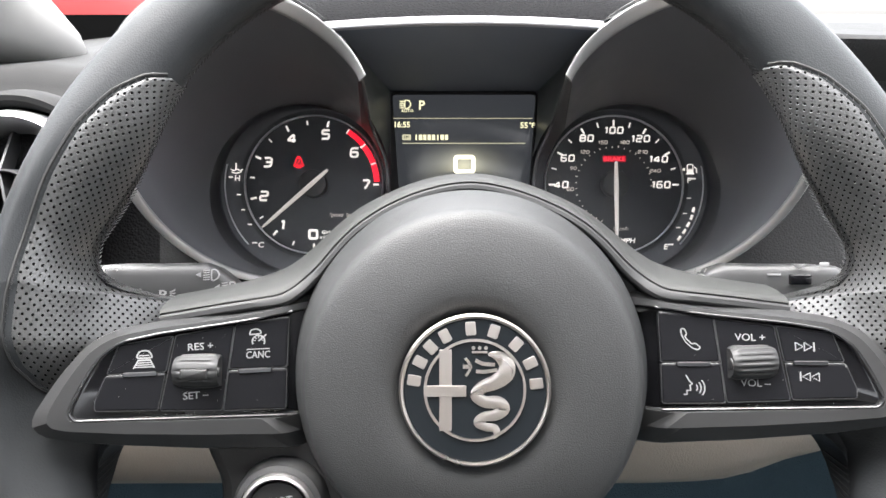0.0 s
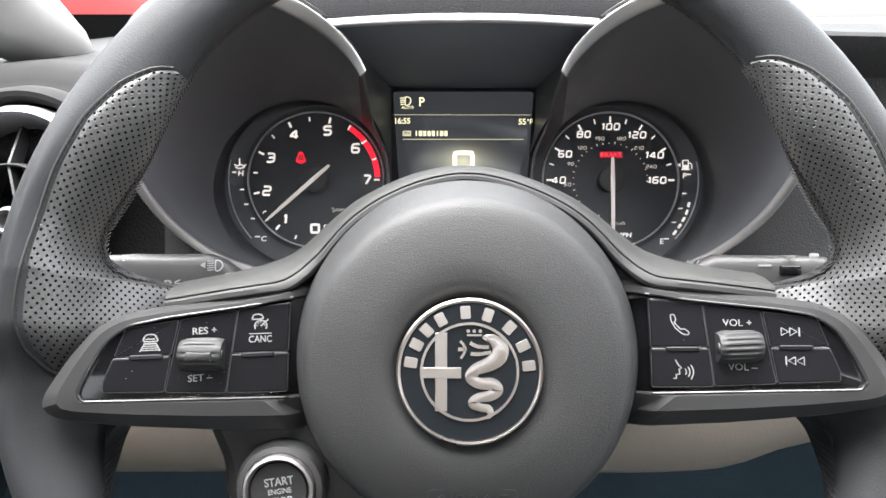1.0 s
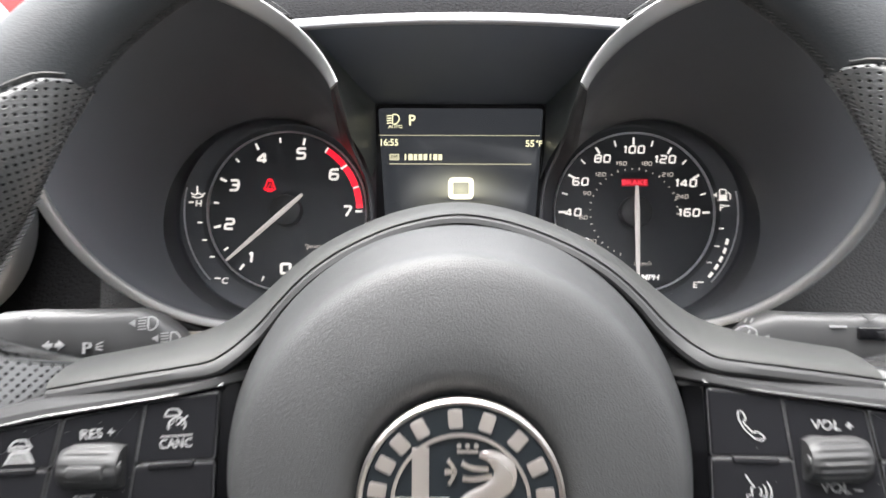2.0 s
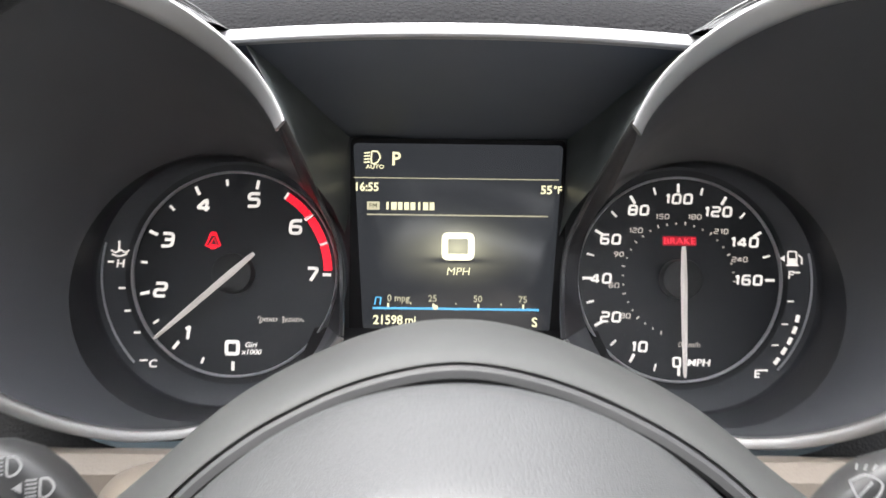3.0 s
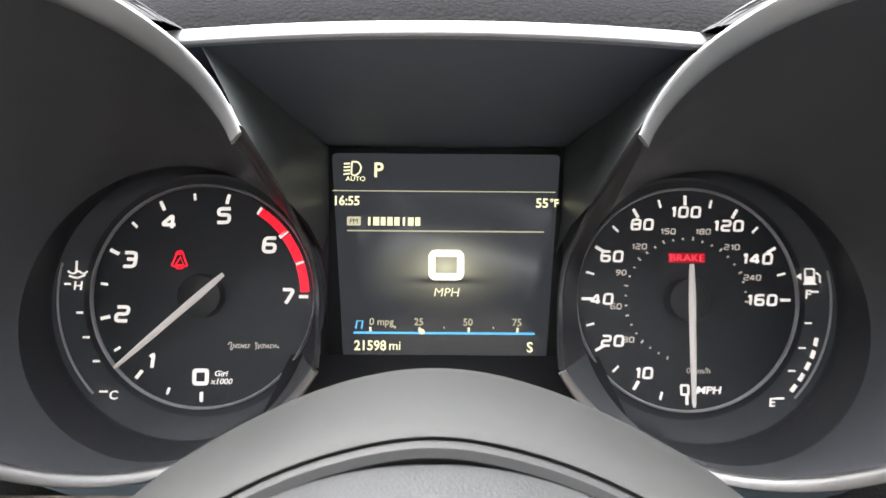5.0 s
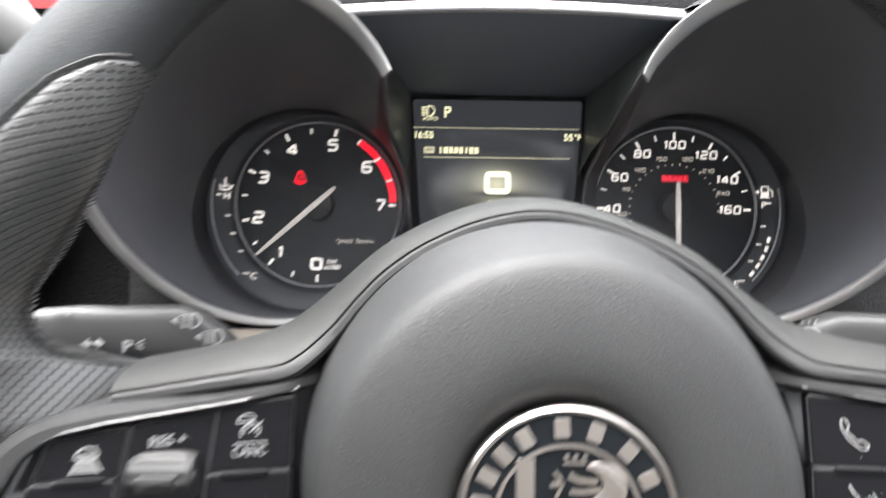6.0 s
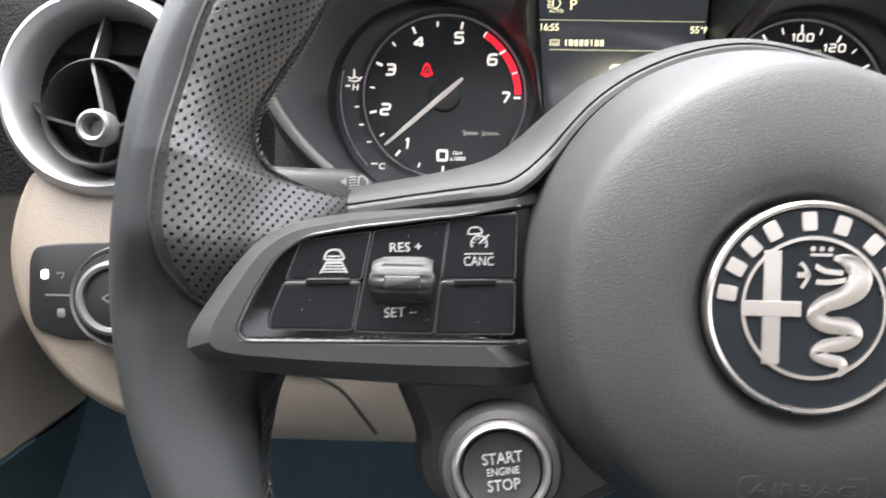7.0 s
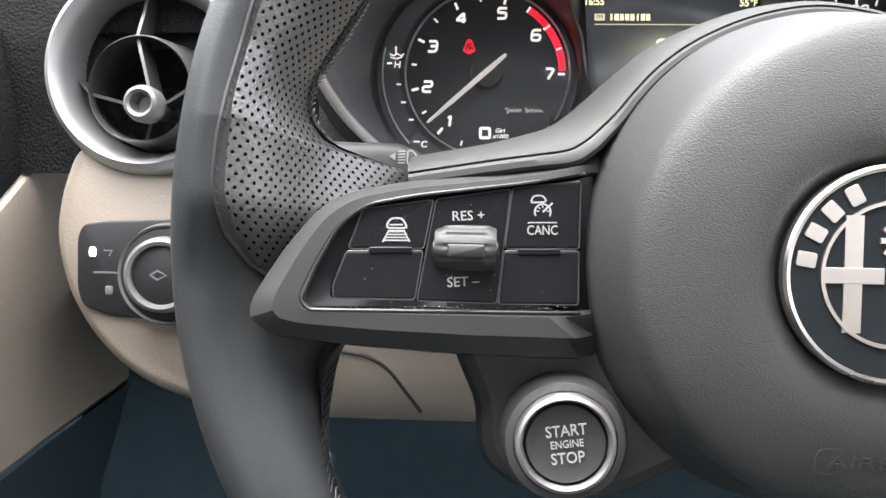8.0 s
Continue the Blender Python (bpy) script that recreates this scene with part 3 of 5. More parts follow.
part("numeral", lettering("C", 4.0, -158.8, -47.6, GY, 1.1, 0.1, 0.03), M_WHITE, cluster)
part("gauge_symbol", stroke([(-178.4, 16.5), (-178.4, 10.8)], 1.1, GY), M_WHITE, cluster)
part("gauge_symbol", stroke(curve2([(-182.5, 11.6), (-180, 10.4), (-177.5, 11.6), (-175, 10.4), (-173, 11.6)], 5), 0.9, GY), M_WHITE, cluster)
part("gauge_symbol", stroke(curve2([(-182, 9.4), (-178, 8.4), (-174, 9.8)], 5), 0.9, GY), M_WHITE, cluster)
for px, pz in ((175.8, -11.0), (172.6, -23.0), (167.4, -34.0)):
    gauge_bar(px, pz, 3.4, 0.9)
for px, pz, an in ((179.3, -20.0, -16), (177.7, -26.0, -22), (175.1, -31.7, -28), (172.0, -37.0, -33), (168.1, -42.3, -38)):
    gauge_bar(px, pz, 2.0, 4.0, M_WHITE, an)
gauge_bar(179.0, 4.2, 4.0, 1.0)
gauge_bar(161.5, -47.2, 4.0, 1.0)
part("numeral", lettering("F", 4.0, 175.6, 3.0, GY, 1.1, 0.1, 0.03), M_WHITE, cluster)
part("numeral", lettering("E", 4.0, 157.4, -49.0, GY, 1.1, 0.1, 0.03), M_WHITE, cluster)
pump = rounded(box2(176.8, 11.8, 4.4, 7.0), 0.8)
part("gauge_symbol", stroke(pump + pump[:1], 0.8, GY), M_WHITE, cluster)
part("gauge_symbol", plate(box2(176.8, 10.2, 3.6, 3.0), GY, 0.4, 0.1), M_WHITE, cluster)
part("gauge_symbol", stroke([(173.6, 8.0), (180.0, 8.0)], 0.8, GY), M_WHITE, cluster)
part("gauge_symbol", stroke([(180.0, 13.5), (181.8, 12.0), (181.8, 8.6)], 0.9, GY), M_WHITE, cluster)
part("gauge_symbol", plate([(172.8, 13.2), (172.8, 10.0), (170.2, 11.6)], GY, 0.4, 0.1), M_WHITE, cluster)


def needle(face, cx, deg, tip, tail):
    n = part("needle_hub", lathe([(0.01, -8.5), (8.8, -8.5), (10.2, -7.8), (10.6, -6.5), (10.6, 1.0)], cx, 0, 40), M_SATIN, face, "smoked black needle hub")
    d = Vector((math.cos(radians(deg)), math.sin(radians(deg))))
    s = Vector((-d.y, d.x))
    rings = []
    for r, w in ((tail, 1.0), (tail + 3, 1.35), (0, 1.8), (tip * 0.6, 1.5), (tip - 2, 0.95), (tip, 0.5)):
        c = Vector((cx, 0)) + d * r
        rings.append([(c.x + s.x * k, y, c.y + s.y * k) for k, y in ((-w, -8.6), (-w * 0.8, -9.6), (0, -10.2), (w * 0.8, -9.6), (w, -8.6))])
    part("needle", loft(rings, True, True), M_NEEDLE, face, "white needle")


M_NEEDLE = mat("needle_white", (0.72, 0.69, 0.66), 0.45, vary=0, emit=(1, 0.9, 0.82), power=0.026)
needle(FL, TX, 221.5, 51.5, -16)
needle(FR, SX, 270.4, 51.0, -17)

# screen between the dials
part("back_panel", plate([(-235, 86), (235, 86), (235, -84), (-235, -84)], 9, 3, 0.2), M_BOWL, cluster)
part("screen_surround", plate(rounded([(-58, 74), (58, 74), (57, -40), (-57, -40)], 4), 1.7, 6, 0.05), M_PLATE, cluster)


def lit_screen():
    """Dark glass that gives off a faint blue, with a warm glow round the figure and a dark bar through its foot."""
    m = mat("screen_glass", (0.012, 0.012, 0.012), 0.2, vary=0, emit=(1, 1, 1), power=1.0)
    n, l = m.node_tree.nodes, m.node_tree.links
    co = n.new("ShaderNodeTexCoord")

    def blob(x, z, w, h):
        mp, gr = n.new("ShaderNodeMapping"), n.new("ShaderNodeTexGradient")
        mp.inputs["Location"].default_value = (-x / w, 0, -z / h)
        mp.inputs["Scale"].default_value = (1 / (w * U), 0, 1 / (h * U))
        gr.gradient_type = "QUADRATIC_SPHERE"
        l.new(co.outputs["Object"], mp.inputs[0])
        l.new(mp.outputs[0], gr.inputs[0])
        return gr.outputs["Fac"]

    def op(kind, a, b):
        q = n.new("ShaderNodeMath")
        q.operation = kind
        for i, v in enumerate((a, b)):
            if isinstance(v, (int, float)):
                q.inputs[i].default_value = v
            else:
                l.new(v, q.inputs[i])
        return q.outputs[0]

    warm = op("ADD", op("MULTIPLY", blob(0, 14, 46, 25), 0.030), op("MULTIPLY", blob(0, 15, 22, 17), 0.03))
    bar = op("SUBTRACT", 1.0, op("MINIMUM", 0.93, op("MULTIPLY", blob(0, 8.4, 38, 3.6), 1.7)))
    tint = n.new("ShaderNodeVectorMath")
    tint.operation = "SCALE"
    tint.inputs[0].default_value = (0.9, 0.86, 0.58)
    l.new(op("MULTIPLY", warm, bar), tint.inputs["Scale"])
    add = n.new("ShaderNodeVectorMath")
    add.operation = "ADD"
    add.inputs[1].default_value = (0.0026, 0.0028, 0.0032)
    l.new(tint.outputs[0], add.inputs[0])
    l.new(add.outputs[0], n["Principled BSDF"].inputs["Emission Color"])
    return m


screen = part("screen", plate(rounded([(-56.5, 71), (56.5, 71), (49.5, -29.5), (-49.5, -29.5)], 3), 1.2, 1.0, 0.02), lit_screen(), cluster, "dark colour screen showing zero")
SY = 0.7


def shown(bm, m=M_SCREEN_TEXT, name="screen_mark", label=""):
    part(name, bm, m, screen, label)


shown(stroke([(-56, 52.3), (54, 52.3)], 0.5, SY), M_SCREEN_DIM)
shown(stroke([(-48.5, 32.6), (48.3, 32.6)], 0.7, SY), M_SCREEN_DIM)
shown(lettering("P", 7.0, -33.4, 62.8, SY, 0.95, 0, 0.03))
for k in range(4):
    shown(stroke([(-50.6, 65.6 - k * 1.7), (-47.4, 65.9 - k * 1.7)], 0.8, SY))
shown(stroke(curve2([(-46.5, 66.6), (-43.5, 66.4), (-42.0, 63.6), (-43.6, 60.6), (-46.5, 60.4), (-46.5, 66.6)], 5), 0.8, SY))
shown(lettering("AUTO", 2.2, -44.6, 58.3, SY, 1.1, 0, 0.02))
shown(lettering("16:55", 4.4, -49.0, 47.4, SY, 0.95, 0, 0.035))
shown(lettering("55", 4.4, 47.4, 46.9, SY, 1.0, 0, 0.035))
shown(lettering("°F", 3.8, 53.4, 46.9, SY, 0.95, 0, 0.035))
shown(plate(rounded(box2(-45.2, 37.3, 6.8, 4.4), 0.6), SY, 0.3, 0.1), mat("station_plate", (0.1, 0.1, 0.08), 0.5, vary=0, emit=(0.9, 0.83, 0.55), power=0.055))
shown(lettering("FM", 2.4, -45.2, 37.3, SY - 0.3, 1.0, 0, 0.0), M_GLOSS)
for i, w in enumerate((1.2, 3.0, 2.4, 2.6, 2.6, 1.2, 2.8, 2.6)):
    shown(plate(box2(-37.6 + i * 3.4, 37.3, w, 4.2), SY, 0.3, 0.1), name="name_bar")
rounded_zero(screen, 0.4, 16.0, 17.6, 15.0, 3.5, mat("screen_digit", (0.1, 0.1, 0.08), 0.5, vary=0, emit=(1.0, 0.95, 0.66), power=0.12), SY)
shown(lettering("MPH", 4.0, 0.5, 2.7, SY, 1.1, 0.15, 0.0))
shown(stroke([(-44.6, -17.3), (43.8, -17.3)], 1.1, SY), M_SCREEN_BLUE)
shown(stroke([(-43.6, -15.4), (-42.9, -11.6), (-40.2, -11.6), (-40.8, -15.4)], 0.8, SY), M_SCREEN_BLUE)
for text, x in (("0 mpg", -31.0), ("25", -12.8), ("50", 11.2), ("75", 35.2)):
    shown(lettering(text, 3.4, x, -11.8, SY, 0.98, 0, 0.02), M_SCREEN_DIM)
for x in (-36.4, -12.4, 11.6, 35.4):
    shown(plate(box2(x, -15.6, 1.1, 2.2), SY, 0.3, 0.1))
for x in (-24.4, -0.4, 23.6):
    shown(plate(box2(x, -14.6, 0.6, 0.9), SY, 0.3, 0.1))
shown(disc(None, -11.2, -16.6, 1.4, SY - 0.15, 16))
shown(lettering("21598", 4.6, -36.4, -23.4, SY, 0.95, 0, 0.03))
shown(lettering("mi", 4.2, -24.4, -23.4, SY, 1.0, 0, 0.02))
shown(lettering("S", 4.8, 41.4, -23.8, SY, 1.0, 0, 0.03))

# dark hood between the cowls, its bright band and the wings beside the screen
rows = []
for k in range(9):
    t = k / 8
    rows.append([(x, -120 + t * 126, 86.4 + 4.0 * (1 - (x / 92) ** 2) * (1 - t) - t * 12.4 + (3 * (x / 92) ** 2 * t)) for x in (-92 + 184 * j / 20 * 1.0 for j in range(21))])
part("hood_underside", loft(rows, False, False), M_HOOD, cluster)
band = []
for j in range(33):
    x = -100 + 200 * j / 32
    z = 95.0 - 4.0 * (x / 92) ** 2
    band.append([(x, -117.5 + 4.0 * math.copysign(abs(math.sin(k)) ** 0.8, math.sin(k)) + 2.0 * math.cos(k), z - 2.4 + 3.5 * math.cos(k)) for k in (2 * math.pi * i / 16 for i in range(16))])
part("bright_band", loft(band, True, True), M_BAND, cluster, "satin silver band over the screen")
for s in (-1, 1):
    low = [(MX + s * (LCX - u), y, LCZ + z) for u, y, z in ((65.5, -141, 46), (63.6, -95, 39), (62.4, -52, 32.5), (67, -18, 24), (71, 0.5, 12))]
    high = [(s * 87, -117, 90), (s * 77, -80, 85.5), (s * 69, -40, 80), (s * 58.5, 0.8, 74), (s * 57.5, 1.4, 40)]
    wing = [[tuple(Vector(a).lerp(Vector(b), k / 4) + Vector((0, 3.0 * math.sin(math.pi * k / 4), 0))) for k in range(5)] for a, b in zip(low, high)]
    part("wing_panel", loft(wing, False, False), M_WING, cluster)
part("lower_panel", loft([[(-75, 1, -28), (75, 1, -28)], [(-85, -30, -60), (85, -30, -60)], [(-110, -60, -90), (110, -60, -90)]], False, False), M_PLATE, cluster)


# ---- dashboard ----
dash = thing("dashboard", "black grained dashboard with beige lower half", "dashboard", (0, 0, -300))
R18 = math.tan(radians(18))
# top: level, lower beside the cowls on the door side
def top_drop(x):
    if x < 0:
        return table(-x, [(0, 0), (92, 3.5), (190, 15), (215, 26), (245, 44), (300, 50), (600, 62)])
    return table(x, [(0, 0), (92, 3.5), (190, 12), (400, 16), (1400, 20)])


for xs, skin in ([-214 + 428 * j / 60 for j in range(61)], M_DASH_SHADED), ([214 + 1186 * j / 60 for j in range(61)], M_DASH_TOP):
    rows = []
    for i, yy in enumerate((-116, -112, -100, -60, 0, 120, 300, 600, 800)):
        hump = (0, 4, 12, 24, 30, 28, 18, 8, 0)[i]
        rows.append([(x, yy, 97.2 - top_drop(x) + (yy + 116) * R18 - (2.5 if i == 0 else 0) + hump * table(abs(x), [(0, 1), (150, 0.95), (200, 0.5), (240, 0), (2000, 0)])) for x in xs])
    part("dash_top", loft(rows, False, False), skin, dash)
# door side: soft step down to the round vent
rows = []
for yy, z in ((-70, 8), (-68, 36), (-60, 47), (-42, 52), (-24, 57), (-16, 66), (-11, 78), (-6, 89), (2, 96), (14, 101), (32, 106), (60, 115), (100, 130), (180, 164), (300, 212)):
    rows.append([(x, yy + table(x, [(-600, 40), (-400, 10), (-340, 0), (-200, -6)]), z - (table(x, [(-600, 14), (-420, 4), (-340, 0), (-300, 6), (-260, 16), (-200, 26)]) if z > 60 else 0)) for x in (-600 + 12.5 * j for j in range(31))])
part("dash_end", loft(rows[4:], False, False), M_DASH_TOP, dash, "grey dashboard end beside the pillar")
# front rows in the darker copy: their shade is in the colour
part("dash_end", loft(rows[:5], False, False), M_DASH_SHADED, dash, "front of the dashboard end, darkened to stand in for shade")
part("screen_edge", box3(-700, -250, 296, 330, 60, 229), M_FRIT, dash, "black lower edge of the windscreen")
for xs in ((-600, -480, -400, -340, -300, -260, -236, -214), (214, 236, 300, 420, 700, 1400)):
    rows = []
    for x in xs:
        zt = 97.2 - top_drop(x) - 2.5
        if x > 0:
            rows.append([(x, -116, zt), (x, -108, zt - 8), (x, -80, zt - 18), (x, -66, 20), (x, -60, -30), (x, -62, -74)])
        else:
            rows.append([(x, -60, 40), (x, -62, 25), (x, -64, 12), (x, -66, 0), (x, -60, -30), (x, -62, -74)])
    # the door side takes the darker copy, standing in for its shade
    part("dash_front", loft(rows, False, False), M_DASH if xs[0] > 0 else M_DASH_SHADED, dash)
for s in (-1, 1):
    rows = [[(s * x, -64, zt), (s * x, -62, (zt - 90) / 2), (s * x, -62, -92)] for x, zt in ((146, -80), (160, -76), (175, -70), (190, -58), (203, -40), (216, -16))]
    part("dash_front", loft(rows, False, False), M_DASH, dash)
# beige lower front
def knee_low(x):
    return table(x, [(-352, -222), (-160, -221), (0, -221), (126, -221), (160, -220), (184, -218), (209, -212), (234, -202), (254, -197.5), (330, -192), (1400, -188)])


rows = []
for x in (-292, -285, -260, -200, -120, 0, 80, 126, 146, 166, 186, 205, 230, 256, 290, 330, 500, 900, 1400):
    back = table(x, [(-292, 26), (-285, 10), (-260, 0), (1400, 0)])
    k = (knee_low(x) + 130) / (-222 + 130)
    rows.append([(x, yy + back, z if z > -130 else -130 + (z + 130) * k) for yy, z in ((-30, -88), (-60, -82), (-72, -77), (-84, -77), (-90, -84), (-88, -110), (-86, -130), (-80, -150), (-74, -185), (-62, -208), (-54, -217), (-48, -221), (-38, -222), (90, -228))])
part("lower_dash", loft(rows, False, False), M_BEIGE, dash, "beige grained lower dashboard")
end = rounded([(-264, -74), (-290, -72), (-330, -58), (-352, -59), (-361, -83), (-364.5, -105), (-363, -122), (-357, -144), (-344, -166), (-327, -184), (-307, -197), (-282, -205), (-264, -206)], 12, 5)
# dark plate added behind the end panel to stand in for the gap's shade
part("panel_shadow_gap", plate([(-300 + (x + 300) * 1.05, -120 + (z + 120) * 1.03) for x, z in end], -72, 40, 4), M_DASH, dash)
part("end_panel", plate(end, -88, 60, 9), M_BEIGE, dash, "beige rounded end panel round the lamp switch")
part("panel_joint", tube(curve2([(-230, -77.5, -174), (-205, -77.5, -174), (-192, -77, -175), (-181, -76, -178), (-171, -73.5, -185), (-162, -67.5, -198), (-153, -60, -212)], 8), 1.1), M_GAP, dash)

# rounded carpet lining of the footwell
rows = []
for z, out in ((-156, 14), (-218, 12), (-300, 6), (-420, 0), (-620, -30)):
    rows.append([(x, y + out, z - y * R18) for x, y in curve2([(-404, 10), (-397, 48), (-380, 92), (-346, 140), (-300, 190), (-200, 228), (0, 246), (500, 250), (1400, 252)], 6)])
part("footwell_lining", loft(rows, False, False), M_CARPET, dash, "dark carpet lining of the footwell")

# unseen sheet added to block light falling in behind the lower dash
part("footwell_light_block", box3(-405, 1400, -20, 340, -152, -148), M_POCKET, dash, "unseen dark sheet added to keep light out of the footwell")

# ---- steering column ----
column = thing("steering_column", "beige plastic steering column shroud", "steering column", (0, -120, -120))
rings = []
for y, w, h in ((-40, 140, 22), (-66, 141, 29), (-94, 141, 33), (-104, 139, 33), (-125, 128, 33), (-160, 100, 30), (-200, 70, 26), (-232, 45, 24)):
    rings.append([(AX + w * math.copysign(abs(math.cos(a)) ** 0.4, math.cos(a)), y, -107 + h * math.copysign(abs(math.sin(a)) ** 0.4, math.sin(a))) for a in (2 * math.pi * i / 64 for i in range(64))])
part("shroud", loft(rings, True, True), M_BEIGE, column)


# ---- stalks ----
def stalk(side, label):
    st = thing("column_stalk", label, "stalk", (AX + side * 110, -150, -72), group="column stalks")
    rings = []
    for i, (x, yy, zc, h, d) in enumerate(((130, -126, -86, 2.5, 5), (133, -128, -84.5, 5, 8), (140, -130, -80.5, 9.5, 10), (148, -132, -77, 12.8, 10.5), (156, -135, -75, 14, 10.5), (175, -141, -75, 13.5, 10), (200, -150, -74, 12.5, 9.5), (214, -155, -73.5, 11, 9), (220, -157, -73.5, 7.5, 7), (222.5, -158, -73.5, 3, 3))):
        rings.append([(AX + side * x, yy + d * math.copysign(abs(math.cos(a)) ** 0.6, math.cos(a)), zc + h * math.copysign(abs(math.sin(a)) ** 0.6, math.sin(a))) for a in (2 * math.pi * k / 24 for k in range(24))])
    body = part("lever", loft(rings, True, True), M_SATIN, st)
    return st, body


stalk_l, lever_l = stalk(-1, "black turn signal stalk with white lamp symbols")
stalk_r, lever_r = stalk(1, "black wiper stalk with white symbols")


def stalk_y(x, z):
    return table(abs(x - AX), [(118, -130.5), (128, -138.4), (150, -143.9), (175, -151.4), (200, -159.9), (214, -164.4)]) - 0.25


def beam(x, z, s, lever, side=1):
    """Lamp symbol: a rounded D with rays."""
    k = side * s
    part("symbol", stroke(curve2([(x, z + 2.6 * s), (x + 2.2 * k, z + 2.4 * s), (x + 3.6 * k, z), (x + 2.2 * k, z - 2.4 * s), (x, z - 2.6 * s), (x, z + 2.6 * s)], 5), 0.7 * s, stalk_y), M_STALK, lever)
    for q in range(5):
        zz = z + (2.4 - 1.2 * q) * s
        part("symbol", stroke([(x - 1.0 * k, zz), (x - 4.0 * k, zz - 0.3 * s)], 0.55 * s, stalk_y), M_STALK, lever)
    part("symbol", plate([(x - 5.0 * k, z + 1.6 * s), (x - 5.0 * k, z - 1.6 * s), (x - 7.6 * k, z)][::1 if side > 0 else -1], stalk_y, 0.3, 0.1), M_STALK, lever)


beam(-154.6, -68.2, 1.15, lever_l)
beam(-144.4, -75.8, 1.15, lever_l)
part("symbol", lettering("P", 5.2, -181.0, -79.8, stalk_y, 1.1, 0, 0.03), M_STALK, lever_l)
for q in (-1, 0, 1):
    part("symbol", stroke([(-177.2, -79.4 + q * 0.9), (-174.2, -79.0 + q * 2.0)], 0.7, stalk_y), M_STALK, lever_l)
for s in (-1, 1):
    part("symbol", plate([(-194.7 + s * 4.6, -78.4), (-194.7 + s * 1.8, -75.8), (-194.7 + s * 1.8, -77.4), (-194.7 + s * 0.5, -77.4), (-194.7 + s * 0.5, -79.4), (-194.7 + s * 1.8, -79.4), (-194.7 + s * 1.8, -81)][::s], stalk_y, 0.3, 0.1), M_STALK, lever_l)
part("symbol", stroke([(-210, -64.8), (-202, -64.2)], 0.8, stalk_y), M_STALK, lever_l)
part("symbol", stroke([(-207, -63.2), (-204, -65.6)], 0.8, stalk_y), M_STALK, lever_l)
# wiper symbols
part("symbol", stroke(curve2([(133, -70.6), (138, -68.2), (143, -71.0), (140.2, -77.0), (136, -76.6), (133, -70.6)], 4), 0.8, stalk_y), M_STALK, lever_r)
part("symbol", stroke([(134.5, -77.5), (140, -70.5)], 0.7, stalk_y), M_STALK, lever_r)
for q in (-1, 0, 1):
    part("symbol", stroke([(137.6 + q * 2.6, -66.6), (138.4 + q * 3.0, -64.4)], 0.7, stalk_y), M_STALK, lever_r)
part("symbol", plate([(144.6, -74), (148.6, -72.4), (147.8, -76.8)], stalk_y, 0.3, 0.1), M_STALK, lever_r)
part("symbol", plate([(186, -61.6), (194, -61.6), (190, -64.8)], stalk_y, 0.3, 0.1), M_STALK, lever_r)
part("symbol", plate(box2(177.4, -67.8, 7, 1.2), stalk_y, 0.3, 0.1), M_STALK, lever_r)
part("slider", plate(rounded(box2(190.5, -70.6, 11, 6), 1), lambda x, z: stalk_y(x, z) - 1.2, 4, 0.8), M_GLOSS, lever_r, "small black slider")
part("symbol", plate(rounded(box2(202.6, -61.8, 5, 2.6), 1), stalk_y, 0.3, 0.1), M_STALK, lever_r)


# ---- steering wheel ----
wheel = thing("steering_wheel", "black leather sports steering wheel with perforated grips", "steering wheel", (AX, -200, HZ))
RO, RC, RZ, RY = 202.0, 186.0, -108.0, -283.0


def inner_r(al):
    if al < 71 or al > 101:
        w = min(5.0, abs(71 - al), max(0.0, abs(al - 101)))
        return sum(inner_edge(al + w * q / 4) for q in range(-4, 5)) / 9
    return inner_edge(al)


def inner_edge(al):
    return table(al, [(0, 174), (28, 174.5), (40, 172.5), (46, 169.5), (51, 165.5), (56, 162.5), (62, 164.5), (68, 169.5), (71, 172), (73.3, 172), (75.2, 169.5), (76.5, 165), (77.1, 160), (77.5, 151), (77.7, 141), (77.8, 132),
                      (97, 132), (99, 149), (101.5, 159), (104, 163.5), (108, 167), (112, 169.5), (118, 170.5), (135, 170.5), (150, 169), (180, 168)])


